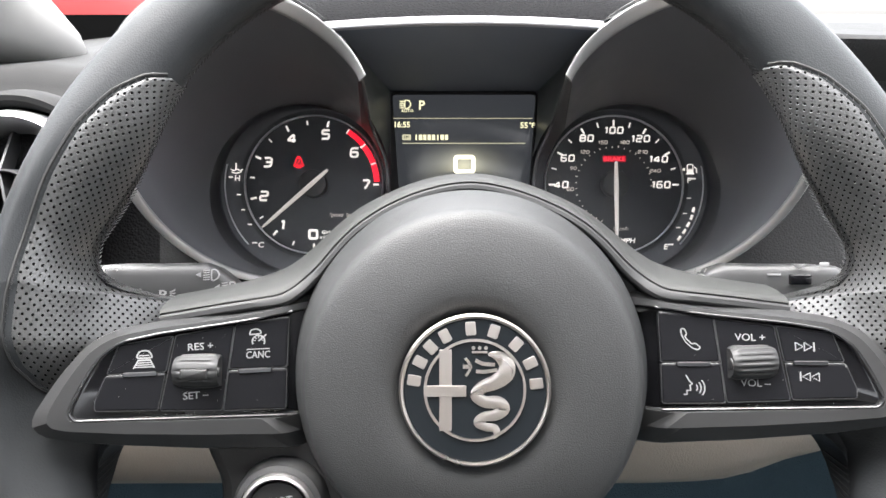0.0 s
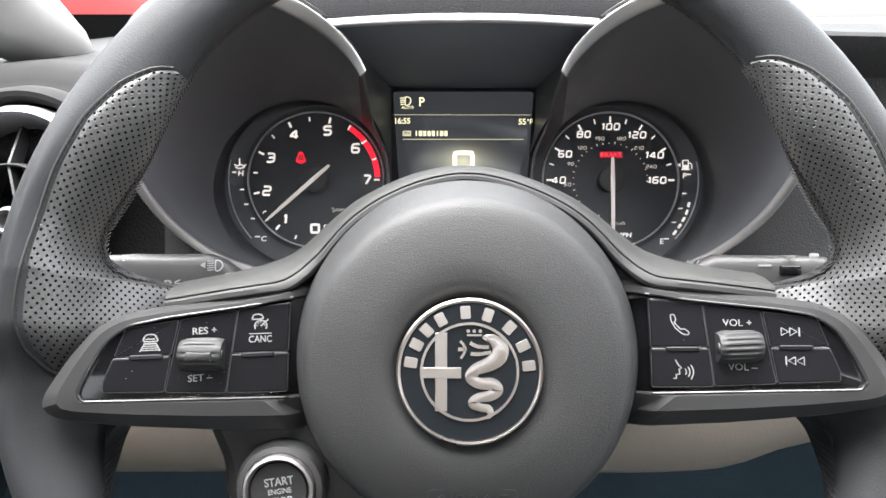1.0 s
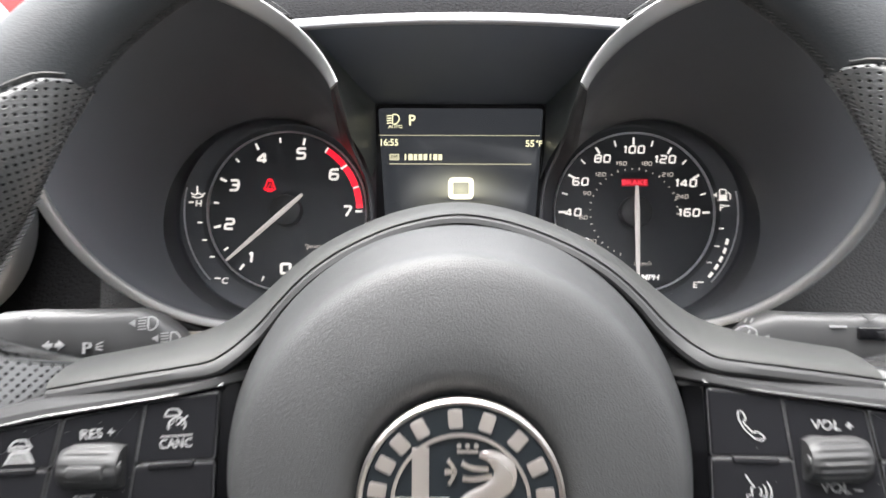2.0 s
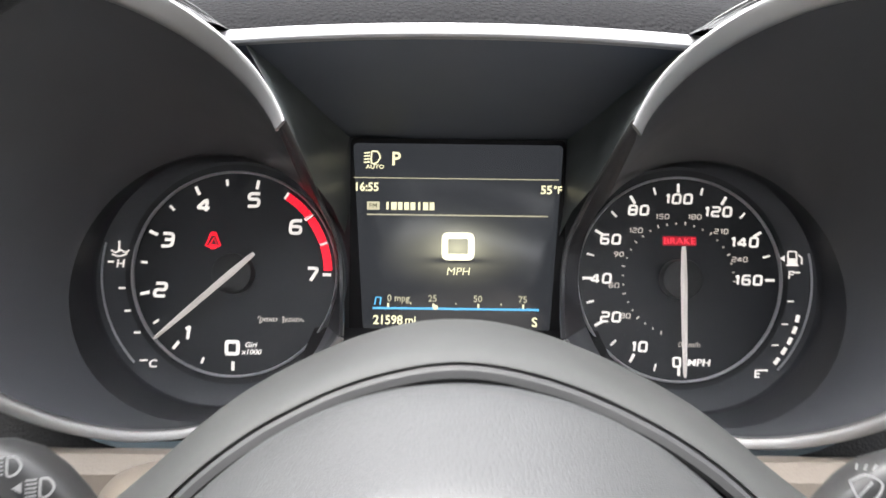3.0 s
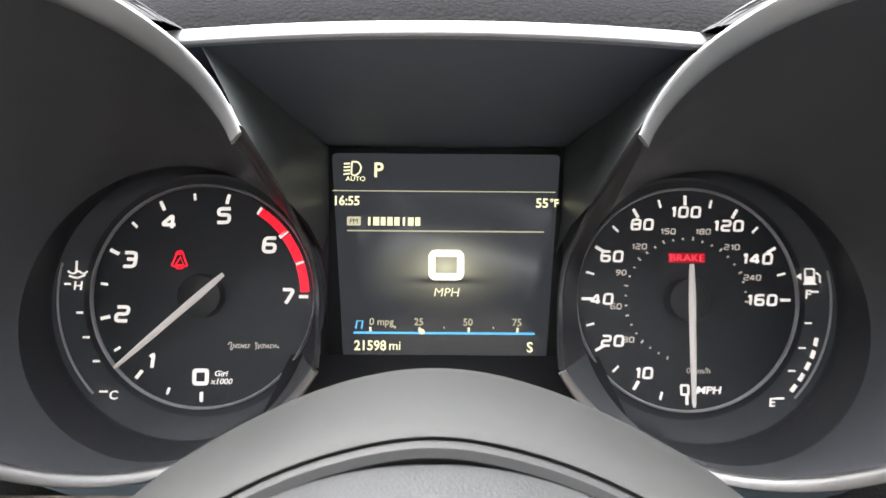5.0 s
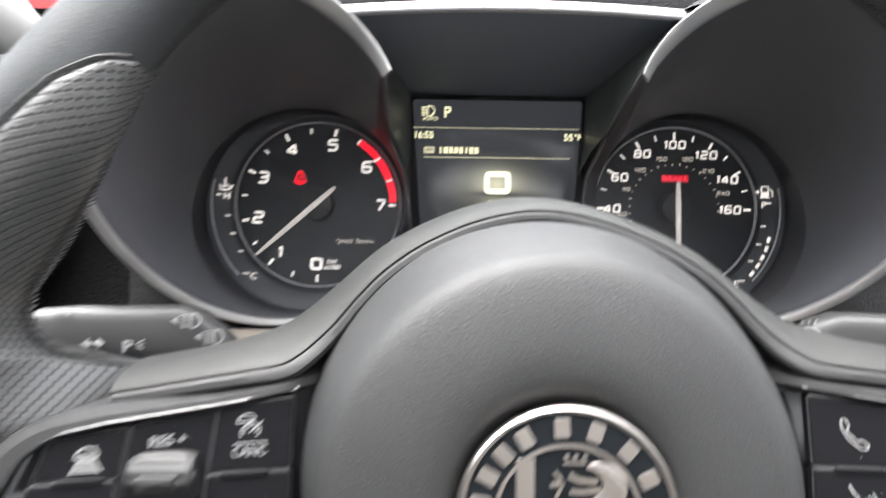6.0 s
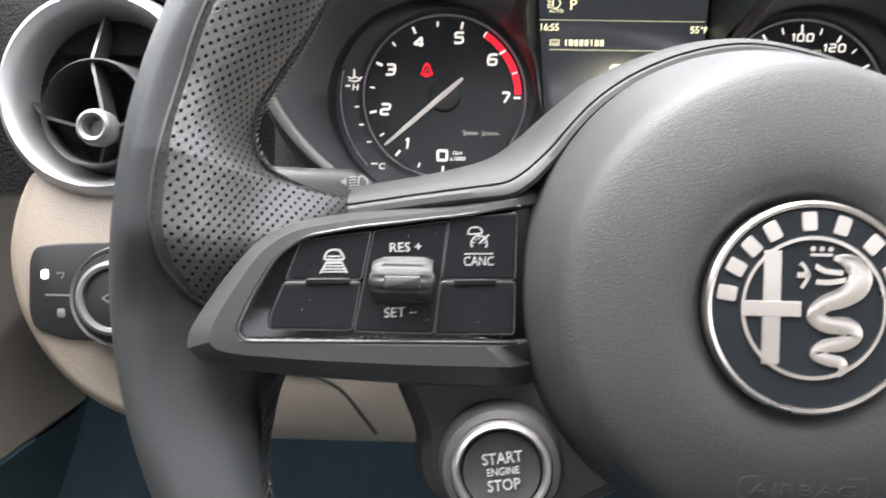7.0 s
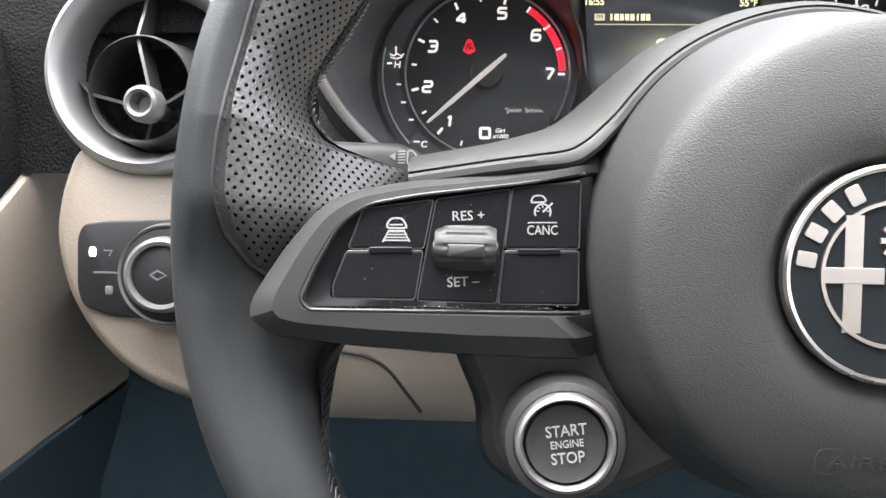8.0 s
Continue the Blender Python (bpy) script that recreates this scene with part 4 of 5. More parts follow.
def rim_point(al, side, k, grow=0.0):
    """al: degrees from the top; k: angle round the section, 0 outside, 90 in front, 180 inside."""
    ri = inner_r(al) - grow
    ro = RO + grow
    fat = min(1.0, max(0.0, (al - 36) / 40), max(0.0, (132 - al) / 40))
    b = grow + 15 + (10 * fat * fat * (3 - 2 * fat) if 0 < k < 180 else 0)
    ck, sk = math.cos(radians(k)), math.sin(radians(k))
    r = RC + (ro - RC if ck > 0 else RC - ri) * (ck ** 1.1 if ck > 0 else -abs(ck) ** 0.8)
    back = 26 * max(0.0, min(1.0, (163 - r) / 26)) ** 1.3
    if sk > 0 and 48 < al < 118:
        on = min(1.0, (al - 48) / 30.0, (118 - al) / 17.0)
        on = on * on * (3 - 2 * on)
        back = max(back, on * table(r, [(130, 36), (140, 31), (157, 22), (165, 15), (175, 6), (190, 0)]))
        tip = max(0.0, min(1.0, (al - 84) / 9.0, (118 - al) / 24.0))
        tip = tip * tip * (3 - 2 * tip)
        back += tip * table(r, [(130, 12), (165, 14), (186, 13), (200, 0)])
    top = table(r, [(132, 77.8), (143, 77.6), (154, 77.3), (162, 76.7), (167, 75.2), (172, 73), (180, 70)])
    reach = max(0.0, 1 - max(0.0, al - top) * 3.0 / 48.0)
    ease = max(0.0, min(1.0, (al - 50) / 28.0)) * max(0.0, min(1.0, (104 - al) / 14.0)) ** 2
    back += 21 * max(0.0, min(1.0, (192 - r) / 30)) * reach ** 2 * ease * ease * (3 - 2 * ease)
    th = radians(90 + al)
    x, z = r * math.cos(th), r * math.sin(th)
    y = RY - b * math.copysign(abs(sk) ** 0.9, sk) + back - 0.06 * z
    return (AX - side * -x if side > 0 else AX + x, y, RZ + z)


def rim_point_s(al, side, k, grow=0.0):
    """Rim leans away towards its top, scaled about the camera to fit the view."""
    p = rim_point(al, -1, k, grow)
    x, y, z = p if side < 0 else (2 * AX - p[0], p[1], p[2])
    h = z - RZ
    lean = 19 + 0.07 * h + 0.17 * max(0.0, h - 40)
    # -16 and -59: where the camera first stands, across and up
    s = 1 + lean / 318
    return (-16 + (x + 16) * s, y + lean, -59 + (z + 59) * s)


ALS = [i * 2.0 for i in range(0, 36)] + [72 + i * 0.5 for i in range(0, 69)] + [75.5 + i * 0.125 for i in range(19)] + [106 + i * 2.0 for i in range(0, 38)]
ALS = sorted({round(a, 2) for a in ALS if a <= 180})
KS = [i * 360 / 64 for i in range(64)]
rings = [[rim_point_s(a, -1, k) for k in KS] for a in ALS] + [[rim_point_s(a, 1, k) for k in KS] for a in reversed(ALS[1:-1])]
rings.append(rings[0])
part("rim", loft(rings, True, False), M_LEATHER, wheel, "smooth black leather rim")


def pad_edge(al):
    return table(al, [(44, 171), (46, 176), (50, 181.0), (56, 184.6), (63, 185.0), (72, 184.0), (79, 184.2), (84, 183.6), (88, 181.5), (91, 176.5), (93.5, 168)])


def section_angle(al, r):
    c = max(-1, min(1, (r - RC) / (RO - RC if r > RC else RC - inner_r(al))))
    return math.degrees(math.acos(c ** (1 / 1.1) if c > 0 else -abs(c) ** (1 / 0.8)))


for side in (-1, 1):
    rings, uvs = [], []
    turn = 0.7 if side < 0 else -1.6
    als = sorted([44.3 + turn + i * 0.5 for i in range(106) if 44.3 + turn + i * 0.5 <= 93.5] + [75.7 + i * 0.13 for i in range(16)])
    for a in als:
        k0 = section_angle(a, pad_edge(a - turn * table(a, [(40, 1), (70, 1), (84, 0)])))
        ks = [k0 + (268 - k0) * (j / 40) ** 1.15 for j in range(41)]
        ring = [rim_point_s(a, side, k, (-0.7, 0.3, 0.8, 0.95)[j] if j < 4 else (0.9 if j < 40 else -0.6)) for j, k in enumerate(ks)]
        v, vv = 190 - pad_edge(a - turn * table(a, [(40, 1), (70, 1), (84, 0)])), []
        for j, p in enumerate(ring):
            if j:
                v += (Vector(p) - Vector(ring[j - 1])).length
            vv.append(v)
        uvs.append([(a * 3.1, w + 200) for w in vv])
        rings.append(ring)
    part("grip_pad", loft(rings, False, False, None, uvs), M_PERF, wheel, "perforated black leather grip")
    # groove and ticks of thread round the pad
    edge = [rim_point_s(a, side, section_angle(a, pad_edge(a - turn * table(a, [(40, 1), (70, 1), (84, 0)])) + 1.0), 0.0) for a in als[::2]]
    part("welt", tube(edge, 0.85, 6), M_GAP, wheel)
    bm = bmesh.new()
    for a in als[2::2]:
        w = 0.25 * math.sin(a * 7.1)
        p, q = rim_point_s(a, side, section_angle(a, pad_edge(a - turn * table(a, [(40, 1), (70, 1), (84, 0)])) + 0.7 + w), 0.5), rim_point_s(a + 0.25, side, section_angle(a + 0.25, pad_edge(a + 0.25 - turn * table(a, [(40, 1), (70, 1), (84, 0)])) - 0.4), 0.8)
        tube([p, q], 0.15, 4, bm)
    part("stitching", bm, M_THREAD, wheel, "fine thread along the grip edge", kind="stuff")
    # stitches along the inside of the rim
    bm = bmesh.new()
    for lo, hi, kc, spread, step, w0 in ((4, 76, 181, 8, 0.62, 0.24), (103, 172, 170, 12, 0.95, 0.4)):
        a, n = lo, 0
        while a < hi:
            g = 0.5 if not 44 < a < 77 else 1.2
            w = 1.5 * math.sin(n * 2.3)
            for s in (-1, 1):
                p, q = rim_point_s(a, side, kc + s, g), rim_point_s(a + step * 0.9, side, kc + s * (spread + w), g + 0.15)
                tube([p, q], w0, 4, bm)
            a += step
            n += 1
    part("stitching", bm, M_THREAD, wheel, "black herringbone stitching", kind="stuff")

# airbag cover
prof = [(29, -286), (30.8, -287.6), (32.5, -289.8), (35, -291.8), (39, -292.9), (47, -292.5), (57, -290.9), (64, -289.2), (68.5, -287.8), (71.4, -286.0), (73.2, -283.4), (74.6, -279.6), (76.3, -274), (79.4, -265), (82.2, -256), (83.9, -250), (84.8, -245), (85, -240), (82, -238), (82, -200)]


def hub_drop(z):
    """The cover falls away towards its foot."""
    return 0.0022 * max(0.0, HZ - 22 - z) ** 2


bm = lathe(prof, AX, HZ, 120, sx=0.965)
for v in bm.verts:
    v.co.y += hub_drop(v.co.z)
part("airbag_cover", bm, M_HUB, wheel, "grained black airbag cover")


def on_hub(x, z):
    r = math.hypot((x - AX) / 0.965, z - HZ)
    return table(r, prof[:18]) + hub_drop(z)


# raised trim from spoke to spoke over the hub: its lower edge along the groove, and its far edge
TRIM_NEAR = [(-142, -263, -83.4), (-128, -262, -81), (-113, -261, -78.5), (-100, -259, -76.5), (-90, -257, -74.7), (-84.5, -254.5, -71.6), (-80, -252, -67.8), (-74, -250, -61.8),
             (-68, -248.5, -54.5), (-61.5, -247, -47.3), (-54, -245.5, -40.8), (-44, -243, -34.2), (-30, -240, -27.6), (-16, -238.5, -23.6), (AX, -238, -22.2)]
TRIM_FAR = [(-142, -219, -77), (-129, -219, -74.5), (-113, -219, -71), (-98, -219, -65.8), (-91, -214, -61.5), (-86.5, -211, -57.8), (-82, -209.5, -54), (-77, -208.5, -49.6),
            (-71, -206.5, -44.4), (-65, -204, -39.4), (-57.5, -200, -33.6), (-45, -194, -26.6), (-30, -189, -20.2), (-16, -186, -16.6), (AX, -185, -15.6)]


def to_right(x, z):
    """A place on the left spoke carried to the right one, which stands a little higher: the wheel is not quite straight."""
    x = 2 * AX - x
    on = min(1.0, max(0.0, (x - 15) / 65))
    return x + 2.0 * on, z + on * (2.9 + 0.045 * (x - 93))


def both_sides(points):
    right = [(*to_right(x, z), y) for x, y, z in points[-2::-1]]
    return [Vector(p) for p in curve2(points + [(x, y, z) for x, z, y in right], 4)]


near, far = both_sides(TRIM_NEAR), both_sides(TRIM_FAR)
rings, strip, groove = [], [], []
for i, (g, o) in enumerate(zip(near, far)):
    t = (near[min(len(near) - 1, i + 1)] - near[max(0, i - 1)]).normalized()
    c = o - g
    b = t.cross(c).normalized()
    if b.dot(Vector((g.x - AX, -40, g.z - HZ))) < 0:
        b = -b
    inward = Vector((t.z, 0, -t.x)).normalized()
    if inward.dot(Vector((AX - g.x, 0, HZ - g.z))) < 0:
        inward = -inward
    back = Vector((0, 6, 0))
    rings.append([tuple(v) for v in (g + back, g + b * 0.2, g + c * 0.03 + b * 1.2, g + c * 0.12 + b * 2.4, g + c * 0.32 + b * 3.6, g + c * 0.6 + b * 3.8, g + c * 0.82 + b * 2.4, g + c * 0.95 + b * 0.8, o - b * 0.8, o + c * 0.05 - b * 5, g + c * 0.5 - b * 6)])
    w = table(abs(g.x - AX), [(0, 3.8), (45, 3.6), (66, 3.6), (76, 4.8), (84, 5.4), (96, 4.6), (140, 4.2)])
    q = g + inward * 0.6
    strip.append([tuple(v) for v in (q + back, q + Vector((0, -0.2, 0)), q + inward * 0.25 * w + Vector((0, -1.3, 0)), q + inward * 0.7 * w + Vector((0, -1.6, 0)), q + inward * 0.95 * w + Vector((0, -0.6, 0)), q + inward * w + back)])
    groove.append(tuple(g + inward * 0.3 + Vector((0, 1.0, 0))))
part("spoke_trim", loft(rings, True, True), M_TRIM, wheel, "satin grey trim over hub and spokes")
part("trim_strip", loft(strip, True, True), M_SPOKE, wheel, "thin satin strip along the groove")
part("trim_joint", tube(groove, 0.5, 6), M_GAP, wheel)
for side in (-1, 1):
    core = [(-52, -44), (-62, -51), (-72, -62), (-80, -71.5), (-88, -77), (-112, -82), (-130, -90), (-130, -124), (-52, -124)]
    part("spoke_core", plate(core if side < 0 else [to_right(*p) for p in core][::-1], -243, 12, 1), M_PLATE, wheel)


def spoke_y(x, z):
    if x > AX:
        x, z = 2 * AX - x + 2.0, z - 2.9 - 0.045 * (x - 95)
    xx = x
    return -257 + 0.25 * (xx + 80) + 0.1 * (z + 82) + table(xx, [(-200, 0), (-86, 0), (-79, 7), (-66, 18)])


BEZEL = [(-66, -72), (-80.4, -75.8), (-90, -79.0), (-109.5, -82.6), (-141.2, -86.3), (-158.1, -89.5), (-168.5, -95.1), (-178.6, -108.1), (-187.6, -123.3), (-188.8, -129.6), (-182.5, -134.5), (-156.7, -138.6), (-120, -142), (-83, -144), (-66, -144.5)]
GLOSS = [(-68, -80), (-80.4, -82.3), (-104, -86.7), (-137.6, -91.4), (-152.9, -94.6), (-161.1, -101), (-167.3, -113.1), (-171.2, -123.3), (-169.3, -126), (-83, -127.4), (-68, -127.4)]


def star(outline, c, n=140):
    """Points of an outline at even angles round c."""
    out = []
    o = outline
    for i in range(n):
        a = 2 * math.pi * i / n
        d = Vector((math.cos(a), math.sin(a)))
        best = 1e9
        for p, q in zip(o, o[1:] + o[:1]):
            p, e = Vector(p) - Vector(c), Vector(q) - Vector(p)
            den = d.x * e.y - d.y * e.x
            if abs(den) < 1e-9:
                continue
            t = (p.x * e.y - p.y * e.x) / den
            s = (p.x * d.y - p.y * d.x) / den
            if t > 0 and -1e-6 <= s <= 1 + 1e-6:
                best = min(best, t)
        out.append((c[0] + d.x * best, c[1] + d.y * best))
    return out


def key(name, pts, yoff, m, parent, side, r=1.2, depth=4, bevel=0.7, label=""):
    o = rounded(pts, r)
    if side > 0:
        o = [to_right(*p) for p in o][::-1]
    ob = part(name, plate(o, lambda x, z: spoke_y(x, z) + yoff, depth, bevel), m, parent, label, sharp=12)
    # a thin paler tube draws the glint along the outline
    if name in ("key", "thumbwheel_housing"):
        ring = [(x, spoke_y(x, z) + yoff + 0.3, z) for x, z in offset(o, 0.0)]
        part("edge_glint", tube(ring + ring[:1], 0.2, 5, cap=False), M_EDGE_GLINT, parent)
    return ob


KEY_SHAPES = [[(-154.4, -95.6), (-133.0, -92.2), (-135.6, -107.6), (-158.6, -107.9)], [(-158.9, -108.6), (-135.8, -108.3), (-138.0, -123.6), (-162.4, -123.0), (-162.6, -119)],
                [(-108.0, -87.9), (-85.6, -84.9), (-86, -107.1), (-110.2, -107.3)], [(-110.4, -108.0), (-86, -107.8), (-86, -125.2), (-111.9, -125.0)]]
for side in (-1, 1):
    c = (-122, -108)
    outer, inner = star(rounded(BEZEL, 5, 12), c), star(rounded(GLOSS, 4, 10), c)
    mx = (lambda p: p) if side < 0 else (lambda p: (to_right(p[0], p[2])[0], p[1], to_right(p[0], p[2])[1]))
    crease = [tuple(Vector(o) * 0.5 + Vector(i) * 0.5) for o, i in zip(outer, inner)]
    nin = [tuple(Vector(o) * 0.1 + Vector(i) * 0.9) for o, i in zip(outer, inner)]
    deep = [(x + (1 if z > -108 else 3), z + (-2 if z < -125 else 0)) for x, z in outer]
    rings = []
    soft_edge = [tuple(Vector(o) * 0.94 + Vector(i) * 0.06) for o, i in zip(outer, inner)]
    for o, dy in ((deep, 34), (outer, 8.0), (soft_edge, 5.2), (crease, -0.2), (nin, -0.6), (inner, 0.2), (inner, 4)):
        rings.append([mx((x, spoke_y(x, z) + dy, z)) for x, z in o])
    bezel = part("spoke", loft(rings, True, True), M_SPOKE, wheel, "satin dark plastic spoke frame", sharp=20)
    go = rounded(offset(GLOSS, -0.4), 4, 5)
    panel = part("switch_panel", plate(go if side < 0 else [to_right(*p) for p in go][::-1], lambda x, z: spoke_y(x, z) + 2.2, 6, 0.3), M_GLOSS, wheel, "piano black switch panel")
    lip = [mx((x, spoke_y(x, z) - 0.25, z)) for x, z in go if x < -84]
    part("panel_lip", tube(lip, 0.6, 8), M_LIP, panel, "glossy black lip")
    for pts in KEY_SHAPES:
        key("key", pts, 0.9, M_KEY, panel, side)
    key("thumbwheel_housing", [(-132.2, -92.1), (-108.6, -88.2), (-112.5, -124.8), (-137.4, -123.9)], 1.0, M_KEY, panel, side)
    for a, b in ((-152.3, -138.8), (-106.2, -92.2)):
        key("key_slot", [(a, -107.2), (b, -107.0), (b, -109.2), (a, -109.4)], 0.3, M_GLOSS, panel, side, 0.8, 3, 0.4)
    # ribbed thumbwheel, its axle level
    cx0, cz0 = -122.6, -107.6
    rings = []
    nx = 14
    for i in range(nx + 1):
        x = cx0 - 9.6 + 19.2 * i / nx
        e = 1 - 0.12 * abs(2 * i / nx - 1) ** 9
        ring = []
        for j in range(72):
            a = 2 * math.pi * j / 72
            r = 9.3 * e
            rib = j % 6 < 4 if side < 0 else j % 4 < 2
            r += (0.4 if rib else -0.25) * (1 if 1 < i < nx - 1 else 0.2)
            ring.append(mx((x, spoke_y(cx0, cz0) + 2.2 + r * math.cos(a) * 0.85, cz0 + r * 0.78 * math.sin(a))))
        rings.append(ring)
    for s in (-1, 1):
        ax = [mx((cx0 + s * q, spoke_y(cx0, cz0) - 1.5, cz0)) for q in (9.0, 10.1, 10.5)]
        part("axle_end", tube(ax, [2.6, 2.4, 1.2], 12), M_RUBBER, panel)
    part("thumbwheel", loft(rings, True, True), M_RUBBER, panel, "ribbed black thumbwheel")
    if side < 0:
        grip = rounded(box2(cx0 + 0.3, cz0 - 0.4, 11.5, 4.2), 0.6, 3)
        part("thumb_rib", plate(grip, spoke_y(cx0, cz0) - 6.9, 2.5, 0.5), M_RUBBER, panel)
PY = lambda x, z: spoke_y(x, z) + 0.65


def printed(bm, parent=None):
    part("symbol", bm, M_PRINT, parent or wheel)


for text, x, z in (("RES +", -122.0, -97.0), ("SET –", -123.2, -117.8)):
    printed(lettering(text, 3.0, x, z, PY, 1.0, 0, 0.006, 3.0))
for text, x, z in (("VOL +", 117.2, -92.9), ("VOL –", 118.6, -112.4)):
    printed(lettering(text, 3.0, x, z, PY, 1.0, 0, 0.0, 0.5))
printed(lettering("CANC", 3.0, -98.2, -101.2, PY, 0.82, 0, 0.006, 1.0))
printed(stroke([(-103, -98.9), (-93.4, -98.7)], 0.4, PY))
# car on a road
printed(stroke([(-148.2, -105.80), (-146.4, -102.19), (-141.8, -102.11), (-140.0, -105.64)], 0.5, PY))
for k in range(4):
    printed(stroke([(-146.6 - k * 0.4, -102.52 - k * 0.9), (-141.6 + k * 0.4, -102.44 - k * 0.9)], 0.45, PY))
printed(stroke(curve2([(-146.8, -101.37), (-146.9, -100.14), (-145.6, -98.50), (-142.8, -98.42), (-141.5, -99.98), (-141.6, -101.29), (-146.8, -101.37)], 4), 0.6, PY))
printed(stroke([(-146.2, -100.39), (-142.2, -100.31)], 0.5, PY))
# speed control symbol
printed(stroke([(-98.2 + 2.6 * math.cos(a), -95.4 + 2.6 * math.sin(a)) for a in (math.radians(-30 + i * 15) for i in range(17))], 0.55, PY))
printed(stroke([(-98.2, -95.4), (-95.0, -92.4)], 0.6, PY))
for q in range(5):
    a = math.radians(10 + q * 40)
    printed(stroke([(-98.2 + 1.3 * math.cos(a), -95.4 + 1.3 * math.sin(a)), (-98.2 + 2.2 * math.cos(a), -95.4 + 2.2 * math.sin(a))], 0.35, PY))
printed(stroke(curve2([(-102, -92.4), (-101.2, -90.4), (-98.4, -90.2), (-97.4, -92.0), (-102, -92.4)], 4), 0.55, PY))
# telephone, voice, skips
tele = [(-4.1, 4.6), (-2.6, 4.9), (-1.5, 2.2), (-2.6, 0.9), (0.6, -2.6), (2.0, -2.0), (4.4, -3.9), (3.4, -5.2), (1.0, -4.6), (-2.2, -1.6), (-4.0, 2.0), (-4.1, 4.6)]
printed(stroke(soft([(93.2 + x * 0.92, -94.2 + z * 0.92) for x, z in tele], 0.7), 0.45, PY))
for k in range(3):
    printed(stroke([(93.4 + (2.0 + 1.5 * k) * math.cos(a), -115.4 + (2.0 + 1.5 * k) * math.sin(a)) for a in (math.radians(-40 + i * 16) for i in range(6))], 0.42, PY))
printed(stroke([(90.9, -110.2), (92.2, -112.6), (93.4, -113.8), (92.4, -114.4), (92.6, -116.6), (91.0, -116.8), (91.2, -118.4), (89.8, -118.6)], 0.5, PY))
for cx2, cz2, s in ((138.7, -96.4, 1), (139.4, -109.0, -1)):
    for k in (-1, 1):
        a = cx2 - s * 0.8 + k * 1.7
        printed(stroke([(a - s * 1.4, cz2 + 1.7), (a + s * 1.5, cz2), (a - s * 1.4, cz2 - 1.7), (a - s * 1.4, cz2 + 1.7)], 0.42, PY))
    printed(stroke([(cx2 + s * 3.2, cz2 + 1.9), (cx2 + s * 3.2, cz2 - 1.9)], 0.55, PY))

# dust along the lower joints of the switch panels and on the keys
rng = random.Random(7)
bm = bmesh.new()
for i in range(170):
    if i < 135:
        x, z = rng.uniform(-166, -88), -126.2 + rng.gauss(0, 0.5)
    else:
        x, z = rng.uniform(-160, -86), rng.uniform(-125, -92)
    s = rng.choice((-1, -1, 1))
    px, pz = (x, z) if s < 0 else to_right(x, z)
    bmesh.ops.create_icosphere(bm, subdivisions=1, radius=rng.uniform(0.08, 0.2), matrix=Matrix.Translation((px, spoke_y(x, z) + 0.85 - (0.3 if z < -125.4 else 0), pz)))
part("dust", bm, M_DUST, wheel, "pale dust specks", kind="stuff")

# emblem
EY = -295.0
emblem = part("emblem", lathe([(0.01, EY + 0.6), (28.4, EY + 0.4), (30.4, EY + 2), (30.5, EY + 9)], AX, HZ, 72), M_EMBLEM_DARK, wheel, "round black and steel emblem")
part("emblem_ring", lathe([(28.6, EY + 1), (28.8, EY - 0.2), (29.8, EY - 0.6), (30.6, EY + 0.4), (30.7, EY + 3)], AX, HZ, 72), M_EMBLEM, emblem)
part("emblem_ring", lathe([(19.4, EY + 1), (19.5, EY - 0.3), (20.5, EY - 0.3), (20.6, EY + 1)], AX, HZ, 72), M_EMBLEM, emblem)
for i, d in enumerate((171, 153, 136, 119, 94, 72, 48, 26, 6)):
    x, z = AX + 24.7 * math.cos(radians(d)), HZ + 24.7 * math.sin(radians(d))
    part("emblem_bar", plate(rounded(box2(x, z, 4.2, 5.4, d - 90), 0.8), EY - 0.1, 1, 0.08), M_EMBLEM, emblem, sharp=12)
part("emblem_cross", plate(box2(AX - 11.8, HZ, 5.0, 32.4), EY - 0.14, 1, 0.12), M_EMBLEM, emblem, sharp=12)
part("emblem_cross", plate(box2(AX - 11.8, HZ - 0.4, 16.6, 4.4), EY - 0.25, 1, 0.12), M_EMBLEM, emblem, sharp=12)
wave = curve2([(5.4, 14.4, 0.6), (9.6, 13.4, 2.2), (12.6, 10.4, 3.2), (12.2, 6.4, 3.4), (8.2, 3.3, 3.0), (2.9, 1.2, 2.5), (0.4, -2.0, 2.3), (3.8, -4.6, 2.3), (9.2, -5.0, 2.6), (11.6, -7.4, 2.4), (8.6, -9.8, 2.2), (3.4, -10.8, 1.9), (1.2, -13.0, 1.8), (4.4, -14.7, 1.7), (7.8, -15.3, 1.6), (8.7, -17.4, 1.2), (7.2, -19.2, 0.5)], 5)
rings = []
for i, (x, z, w) in enumerate(wave):
    d = (Vector(wave[min(len(wave) - 1, i + 1)][:2]) - Vector(wave[max(0, i - 1)][:2])).normalized()
    px, pz = AX + x, HZ + z
    rings.append([(px - d.y * w, EY + 0.5, pz + d.x * w), (px - d.y * w, EY - 0.1, pz + d.x * w), (px - d.y * w * 0.9, EY - 0.2, pz + d.x * w * 0.9), (px + d.y * w * 0.9, EY - 0.2, pz - d.x * w * 0.9), (px + d.y * w, EY - 0.1, pz - d.x * w), (px + d.y * w, EY + 0.5, pz - d.x * w)])
part("emblem_wave", loft(rings, True, True), M_EMBLEM, emblem)
